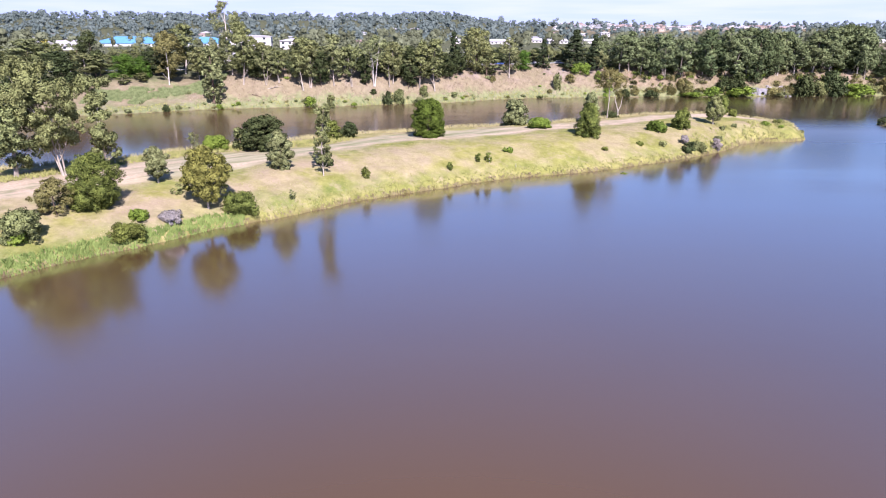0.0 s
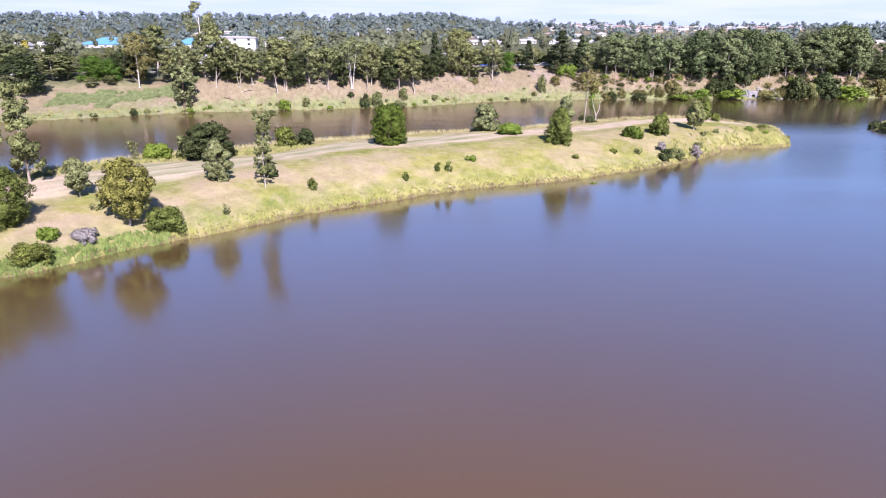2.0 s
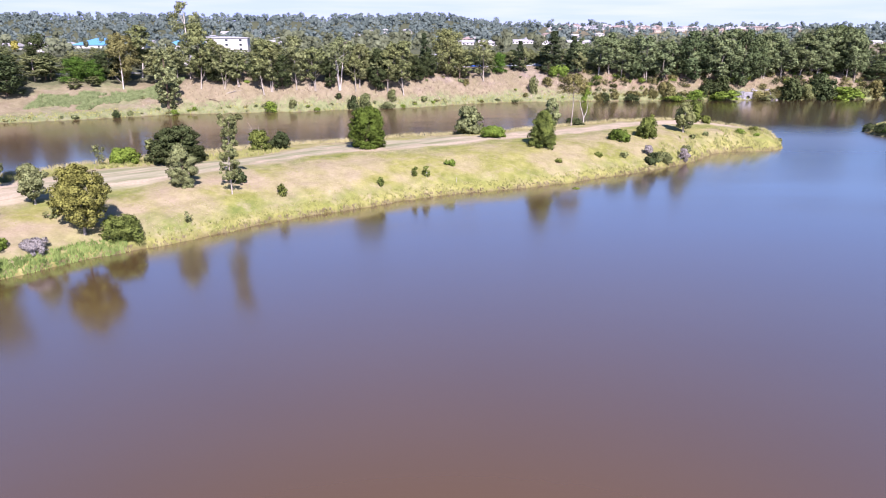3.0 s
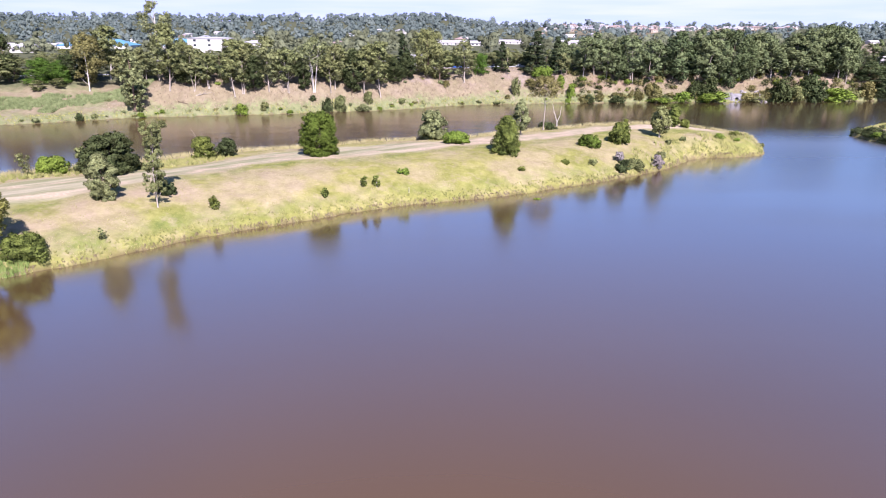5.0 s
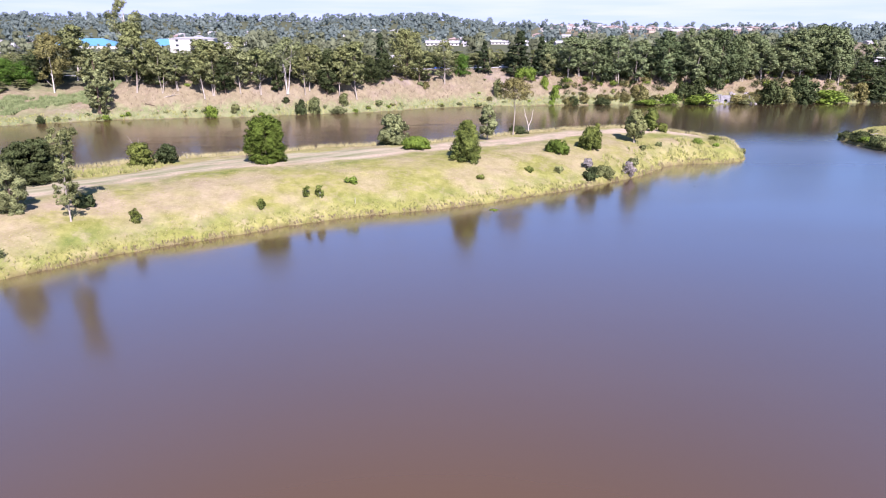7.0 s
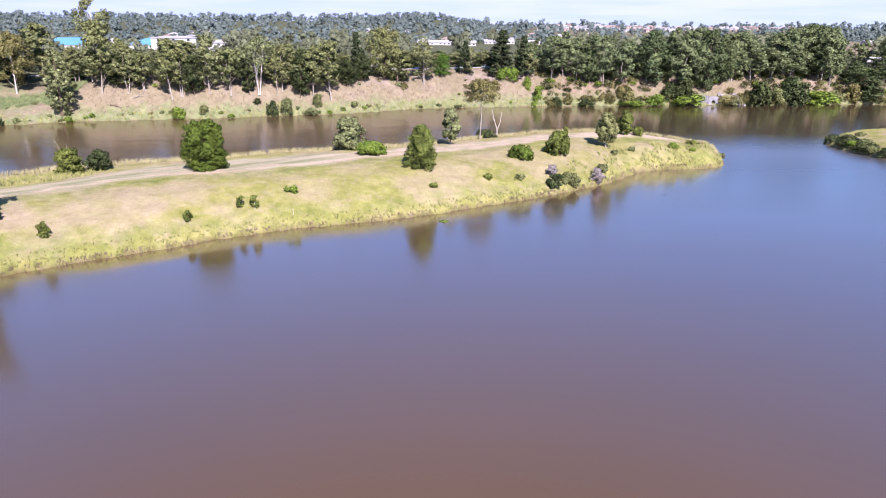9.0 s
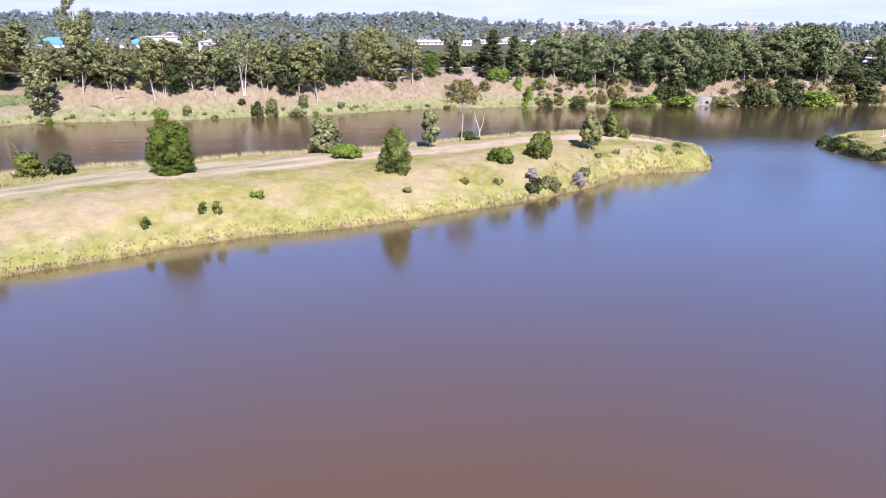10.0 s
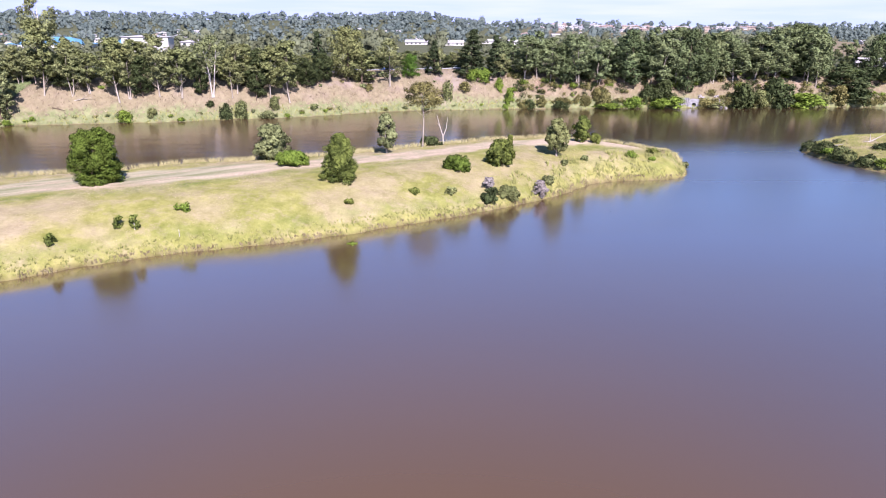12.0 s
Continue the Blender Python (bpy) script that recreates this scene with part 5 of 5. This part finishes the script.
# ---- rail and cars on the road along the bank top
rail = thing("guard_rail", 0, 0, 0, "galvanised guard rail along the road", "guard rail")
post = mesh_of("post", *boxes((-0.07, -0.07, -0.2, 0.07, 0.07, 0.85)), RAIL_STEEL)
line = []
for x in np.arange(-150, 72, 3.0):
    y = float(np.interp(x, FAR_X, FAR_Y)) + 25 + 20 * float(smooth(-60, -100, x))
    line.append((float(x), y, ground(x, y)))
    part("post", post, rail).location = line[-1]
beam = []
for (x0, y0, z0), (x1, y1, z1) in zip(line, line[1:]):
    beam.append(([(x0, y0 - 0.1, z0 + 0.5), (x1, y1 - 0.1, z1 + 0.5), (x1, y1 - 0.1, z1 + 0.85), (x0, y0 - 0.1, z0 + 0.85), (x0, y0 - 0.04, z0 + 0.5), (x1, y1 - 0.04, z1 + 0.5), (x1, y1 - 0.04, z1 + 0.85), (x0, y0 - 0.04, z0 + 0.85)],
                 [(0, 1, 2, 3), (7, 6, 5, 4), (3, 2, 6, 7), (1, 0, 4, 5)]))
part("beam", mesh_of("beam", *joined(beam), RAIL_STEEL), rail)


def car(label, x, y, paint, turn):
    ob = thing("car", x, y, ground(x, y) + 0.02, label, "car", turn, "cars on the road")
    side = [(-2.2, 0.35), (2.2, 0.35), (2.25, 0.75), (1.5, 0.92), (-1.9, 0.95), (-2.25, 0.8)]
    top = [(-1.75, 0.95), (1.2, 0.92), (0.5, 1.42), (-1.2, 1.44)]
    for name, outline, half, mat in (("body", side, 0.88, paint), ("glasshouse", top, 0.74, GLASS_DARK), ("roof_panel", [(-1.2, 1.44), (0.5, 1.42), (0.48, 1.48), (-1.15, 1.5)], 0.72, paint)):
        n = len(outline)
        v = [(a, s * half, b) for s in (-1, 1) for a, b in outline]
        f = [tuple(range(n)), tuple(range(2 * n - 1, n - 1, -1))] + [(i, i + n, (i + 1) % n + n, (i + 1) % n) for i in range(n)]
        part(name, mesh_of(name, v, f, mat), ob)
    wheel = mesh_of("wheel", *tube([(0, -0.11, 0), (0, 0.11, 0)], [0.33, 0.33], 14), TYRE)
    for a in (-1.4, 1.4):
        for b in (-0.8, 0.8):
            part("wheel", wheel, ob).location = (a, b, 0.33)
    return ob


for k, (x, paint, label) in enumerate(((-72, 1, "blue car on the road behind the trees"), (-58, 0, "white car on the road behind the trees"), (-98, 0, "white car on the road behind the trees"), (-8, 2, "silver car on the road behind the trees"),
                                       (16, 0, "white car on the road behind the trees"), (27, 1, "blue car on the road behind the trees"), (44, 2, "silver car on the road behind the trees"), (56, 0, "white car on the road behind the trees"))):
    y = float(np.interp(x, FAR_X, FAR_Y)) + 29 + 20 * float(smooth(-60, -100, x))
    car(label, x, y, PAINTS[paint], 12 + 5 * k % 20)

# ---- storm water outlet on the far bank
outlet = thing("drain_outlet", 148.4, 311.8, 0.0, "grey ribbed concrete drain outlet with a round pipe", "drain outlet")
N = 24
v, f = [], []
for k in range(N):
    w = 2 * math.pi * (k + 0.5) / N
    c, s = math.cos(w), math.sin(w)
    g = 1 / max(abs(c) / 1.9, abs(s) / 1.9)
    v += [(c * g, 0, 1.7 + s * g), (c * 0.85, 0, 1.2 + s * 0.85), (c * 0.85, 3.5, 1.2 + s * 0.85), (c * g, 0.5, 1.7 + s * g)]
for k in range(N):
    a, b = 4 * k, 4 * ((k + 1) % N)
    f += [(a, b, b + 1, a + 1), (a + 1, b + 1, b + 2, a + 2), (a + 3, b + 3, b, a)]
f.append(tuple(4 * k + 2 for k in range(N)))
part("headwall", mesh_of("headwall", v, f, CONCRETE), outlet)
part("wing_wall", mesh_of("wing_wall", *boxes((-6.6, 0.3, -0.6, -1.9, 0.9, 3.9)), CONCRETE), outlet)
part("wing_wall", mesh_of("wing_wall", *boxes((1.9, 0.3, -0.6, 3.4, 0.9, 3.3)), CONCRETE), outlet)
part("backfill", mesh_of("backfill", *boxes((-6.6, 0.9, -0.6, -1.9, 3.5, 3.0)), CONCRETE), outlet)
rib = mesh_of("rib", *boxes((-0.14, 0.0, -0.6, 0.14, 0.3, 4.0)), CONCRETE)
for k in range(7):
    part("rib", rib, outlet).location = (-6.3 + 0.7 * k, 0, 0)


def rock_mesh(seed):
    bm = bmesh.new()
    bmesh.ops.create_icosphere(bm, subdivisions=2, radius=1.0)
    for q in bm.verts:
        q.co *= 0.8 + 0.45 * noise.noise(q.co * 1.3 + Vector((seed * 7.1, 0, 0)))
        q.co.z *= 0.65
    me = bpy.data.meshes.new("rock")
    bm.to_mesh(me)
    bm.free()
    me.materials.append(ROCK)
    return me


rocks = [rock_mesh(k) for k in range(4)]
for k in range(44):
    if k < 30:
        x, y = r2.uniform(151.5, 162), r2.uniform(311.8, 318)
        s = r2.uniform(0.35, 0.9)
    else:
        u = r2.uniform(0, 1)
        x, y = 88 + 14 * u, 203.5 - 7 * u + r2.uniform(-0.8, 0.8)
        s = r2.uniform(0.2, 0.5)
    ob = new("rock", rocks[k % 4])
    ob.matrix_world = pose(x, y, max(ground(x, y), -0.1) + 0.1 * s, r2.uniform(0, 40), r2.uniform(0, 40), r2.uniform(0, 360)) @ Matrix.Scale(s, 4)
    tagged(ob, "grey boulder at the river's edge", "rock", "rocks at the water's edge")

# ---- dead wood, stakes and weed
def branches(name, label, x, y, limbs, mat, z=None, category="dead tree", turn=0.0):
    """Bare limbs: each a list of points and a foot radius."""
    pieces = []
    for pts, r in limbs:
        n = len(pts)
        pieces.append(tube(pts, [r * (1 - 0.85 * i / (n - 1)) for i in range(n)], 7))
    ob = new(name, mesh_of(name, *joined(pieces), mat, True))
    ob.matrix_world = pose(x, y, (ground(x, y) if z is None else z) - 0.1, 0, 0, turn)
    return tagged(ob, label, category)


branches("dead_tree", "bleached forked dead trunk on the back shore", 50.0, 190.0, [([(0, 0, 0), (-0.1, 0, 2.0), (-0.9, 0.2, 4.6), (-1.4, 0.2, 6.6)], 0.17), ([(-0.1, 0, 1.8), (0.6, 0, 3.6), (0.9, 0.1, 6.0)], 0.13), ([(-0.6, 0.1, 3.8), (-1.3, 0, 4.8)], 0.09)], DEAD_WOOD)
branches("dead_tree", "grey leafless twiggy tree on the back shore", -24.6, 143.5, [([(0, 0, 0), (-0.4, 0, 2.2), (-0.9, 0, 4.2), (-1.7, 0, 5.6)], 0.06), ([(-0.4, 0, 2.2), (0.3, 0, 3.8), (0.4, 0, 5.0)], 0.04), ([(-0.8, 0, 3.9), (-1.8, 0, 4.6)], 0.03), ([(-0.6, 0, 3.0), (-1.4, 0.2, 3.9)], 0.03), ([(0.1, 0, 3.4), (0.9, 0.1, 4.4)], 0.03)], BARK_PALE)
branches("fallen_log", "bleached fallen tree with bare branches on the low point", 153.0, 207.0, [([(0, 0, 0.3), (1.5, 0.3, 1.0), (4.0, 0.6, 2.2)], 0.2), ([(0, 0, 0), (-0.2, 0, 1.2), (-0.3, 0, 2.2)], 0.16), ([(0, 0, 0.3), (-1.8, -0.2, 0.4)], 0.16)], DEAD_WOOD, category="log")
branches("fallen_log", "grey fallen log near the water on the low point", 143.0, 204.5, [([(-2.2, -1.4, 0.25), (0, 0, 0.5), (2.6, 0.5, 0.9)], 0.22), ([(0.5, 0.1, 0.5), (1.4, -0.8, 1.1)], 0.1)], DEAD_WOOD, category="log")
branches("fallen_log", "dark driftwood log on the tip of the spit", 95.0, 187.5, [([(-1.6, 0.6, 0.35), (0, 0, 0.5), (1.9, -0.9, 0.3)], 0.22), ([(0.2, 0, 0.5), (0.9, 0.5, 1.0)], 0.1), ([(-0.6, 0.2, 0.45), (-1.0, -0.3, 0.95)], 0.08)], BARK_DARK, category="log")
branches("fallen_log", "grey fallen branches on the far slope", -65.6, 261.5, [([(-3, 0, 0.3), (0, 0.4, 1.0), (3.4, 1.0, 1.6)], 0.2), ([(0, 0.4, 1.0), (2.0, 0, 2.2)], 0.12), ([(-1.5, 0.2, 0.6), (-0.3, 0, 1.8)], 0.1)], BARK_PALE, category="log")
branches("fallen_log", "dark fallen branch near the far water's edge", -71.3, 258.2, [([(-2, 0, 1.2), (0, 0, 0.8), (2.0, 0.3, 0.2)], 0.18), ([(0, 0, 0.8), (-0.8, 0, 1.8)], 0.1)], BARK_DARK, category="log")
stake = mesh_of("stake", *tube([(0, 0, -0.2), (0, 0, 1.0)], [0.045, 0.035], 8), DEAD_WOOD)
for x, y in ((9.4, 131.2), (14.9, 131.9)):
    ob = new("stake", stake)
    ob.location = (x, y, ground(x, y))
    tagged(ob, "pale weathered wooden stake in the long grass", "stake", "stakes in the grass")
for k, (x, y) in enumerate(((37.6, 134.1), (77.5, 152.3))):
    tree("floating_weed", ("small raft of floating green water weed", "small dark tuft floating on the water")[k], x, y, (0.18, 0.12)[k], (1.5, 0.3)[k], (LEAF_BRIGHT, LEAF_DARK)[k], None, "dome", 0.1, 8, (260, 60)[k], (0.12, 0.05)[k], 500 + k, z=0.02, category="water plant", clump=0.2, flat=0.25)

# ---- the low point across the channel
for k, (x, y, h, w, kind) in enumerate(((139.8, 205.0, 1.6, 3.6, "dark"), (140.2, 201.5, 1.5, 3.4, "bright"), (140.2, 198.0, 1.8, 3.8, "dark"), (140.8, 194.5, 1.6, 3.4, "olive"), (142.0, 190.5, 1.9, 4.0, "dark"), (144.0, 187.0, 1.7, 3.8, "bright"),
                                        (147.0, 184.0, 2.2, 4.4, "dark"), (150.0, 197.0, 1.8, 5.0, "dark"), (155.0, 195.0, 2.2, 5.0, "dark"), (146.0, 208.0, 1.2, 2.6, "olive"), (158.0, 203.0, 2.6, 4.5, "dark"))):
    far_bush(kind, x, y, h, w, 50 * k)
fringe = []
for k in range(46):
    y = rng.uniform(170, 216)
    fringe.append((float(max(139.8, np.interp(y, RIGHT_LOW[::-1], RIGHT_X[::-1]))) + rng.uniform(0.3, 3.2), y, rng.uniform(0.7, 1.6), rng.uniform(1.6, 3.4)))
undergrowth("dark", fringe[::2], 930)
undergrowth("olive", fringe[1::2], 931)
tufts("point_grass", "dry and green grass on the low point", scatter(26000, 137, 200, 150, 238, lambda x, y: (inland(x, y)[3] > 0.5) & (waves(x, y, 6, 0.2) < 0.35)), GRASS_REED, 0.45, 0.1, 77, blades=4)
tufts("point_straw", "pale dry grass on the low point", scatter(14000, 137, 200, 150, 238, lambda x, y: (inland(x, y)[3] > 3) & (waves(x, y, 6, 0.2) > 0.1)), GRASS_DRY, 0.4, 0.1, 78, blades=4)


# ---- woods and hills behind
for k, (x, y) in enumerate(((-262, 452), (260, 381))):
    tree("blossom_tree", "small tree covered in yellow blossom behind the river", x, y, 6.5, 6.0, LEAF_YELLOW, BARK_DARK, "dome", 0.15, 20, 1400, 0.5, 700 + k, limbs=False)


def crown_lumps(r, blobs):
    """Uneven solid lumps inside far crowns, so that no daylight shows through them."""
    bm = bmesh.new()
    bmesh.ops.create_icosphere(bm, subdivisions=1, radius=1.0)
    v, f = np.array([q.co[:] for q in bm.verts]), np.array([[q.index for q in p.verts] for p in bm.faces])
    bm.free()
    n = len(blobs)
    out = v[None] * (0.7 + 0.6 * r.random((n, len(v), 1)))
    verts = blobs[:, None, :3] + out * blobs[:, 3, None, None] * np.array([0.8, 0.8, 0.7])
    up = out + np.array([0, -0.2, 0.7])
    up /= np.linalg.norm(up, axis=2, keepdims=True)
    faces = f[None] + (np.arange(n) * len(v))[:, None, None]
    return verts.reshape(-1, 3), faces.reshape(-1, 3), up.reshape(-1, 3)


def woods(name, label, n, x_of, y0, y1, leaves_each, size, crown, seed, mat, clear=True):
    r = np.random.default_rng(seed)
    y = np.sqrt(r.uniform(y0 * y0, y1 * y1, n))
    x = x_of(r, y)
    keep = waves(x, y, 60, 1.3) > -0.45
    keep &= ~((x > 120) & (y > 950) & (y < 1700) & (x < 0.53 * y) & (r.random(n) < 0.7))
    keep &= ~((np.abs(x - 0.64 * y) < 0.07 * y) & (y > 430) & (y < 1150))
    for cx, cy, half, deep in not clear and () or [(a, b, 9, 34 if a > 0 else 14) for a, b in CLEAR] + [(-296, 656, 46, 170), (-226, 662, 34, 150), (-122, 462, 28, 80), (28, 745, 26, 330), (58, 701, 18, 300), (100, 822, 24, 400), (163, 782, 20, 360), (128, 777, 18, 360)]:
        s = cx / cy
        keep &= ~((np.abs(x - s * y) < half) & (y < cy + 9) & (y > cy - deep))
    x, y = x[keep], y[keep]
    z = height(x, y)
    w = crown * (0.5 + 1.25 * r.random(len(x)) ** 2.4)
    blobs = np.vstack([np.column_stack([x + r.normal(size=len(x)) * w * 0.27, y + r.normal(size=len(x)) * w * 0.27, z + w * r.uniform(0.25, 1.25, len(x)), w * r.uniform(0.2, 0.36, len(x)), np.full(len(x), 0.85)]) for k in range(7)])
    cv, cf, cn = crown_lumps(r, blobs)
    if leaves_each:
        lv, lf, ln = leaf_sprays(r, blobs, leaves_each * len(x), size, 0.8, whole=0.0)
        cv, cf, cn = np.vstack([cv, lv]), np.vstack([cf, lf + len(cv)]), np.vstack([cn, ln])
    ob = new(name, mesh_of(name, cv, cf, mat, normals=cn))
    return tagged(ob, label, "woods", kind="stuff")


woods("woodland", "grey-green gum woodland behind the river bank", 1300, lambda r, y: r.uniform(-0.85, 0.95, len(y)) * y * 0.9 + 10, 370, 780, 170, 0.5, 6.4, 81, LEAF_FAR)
# both far woods use the leaf colour that carries painted haze
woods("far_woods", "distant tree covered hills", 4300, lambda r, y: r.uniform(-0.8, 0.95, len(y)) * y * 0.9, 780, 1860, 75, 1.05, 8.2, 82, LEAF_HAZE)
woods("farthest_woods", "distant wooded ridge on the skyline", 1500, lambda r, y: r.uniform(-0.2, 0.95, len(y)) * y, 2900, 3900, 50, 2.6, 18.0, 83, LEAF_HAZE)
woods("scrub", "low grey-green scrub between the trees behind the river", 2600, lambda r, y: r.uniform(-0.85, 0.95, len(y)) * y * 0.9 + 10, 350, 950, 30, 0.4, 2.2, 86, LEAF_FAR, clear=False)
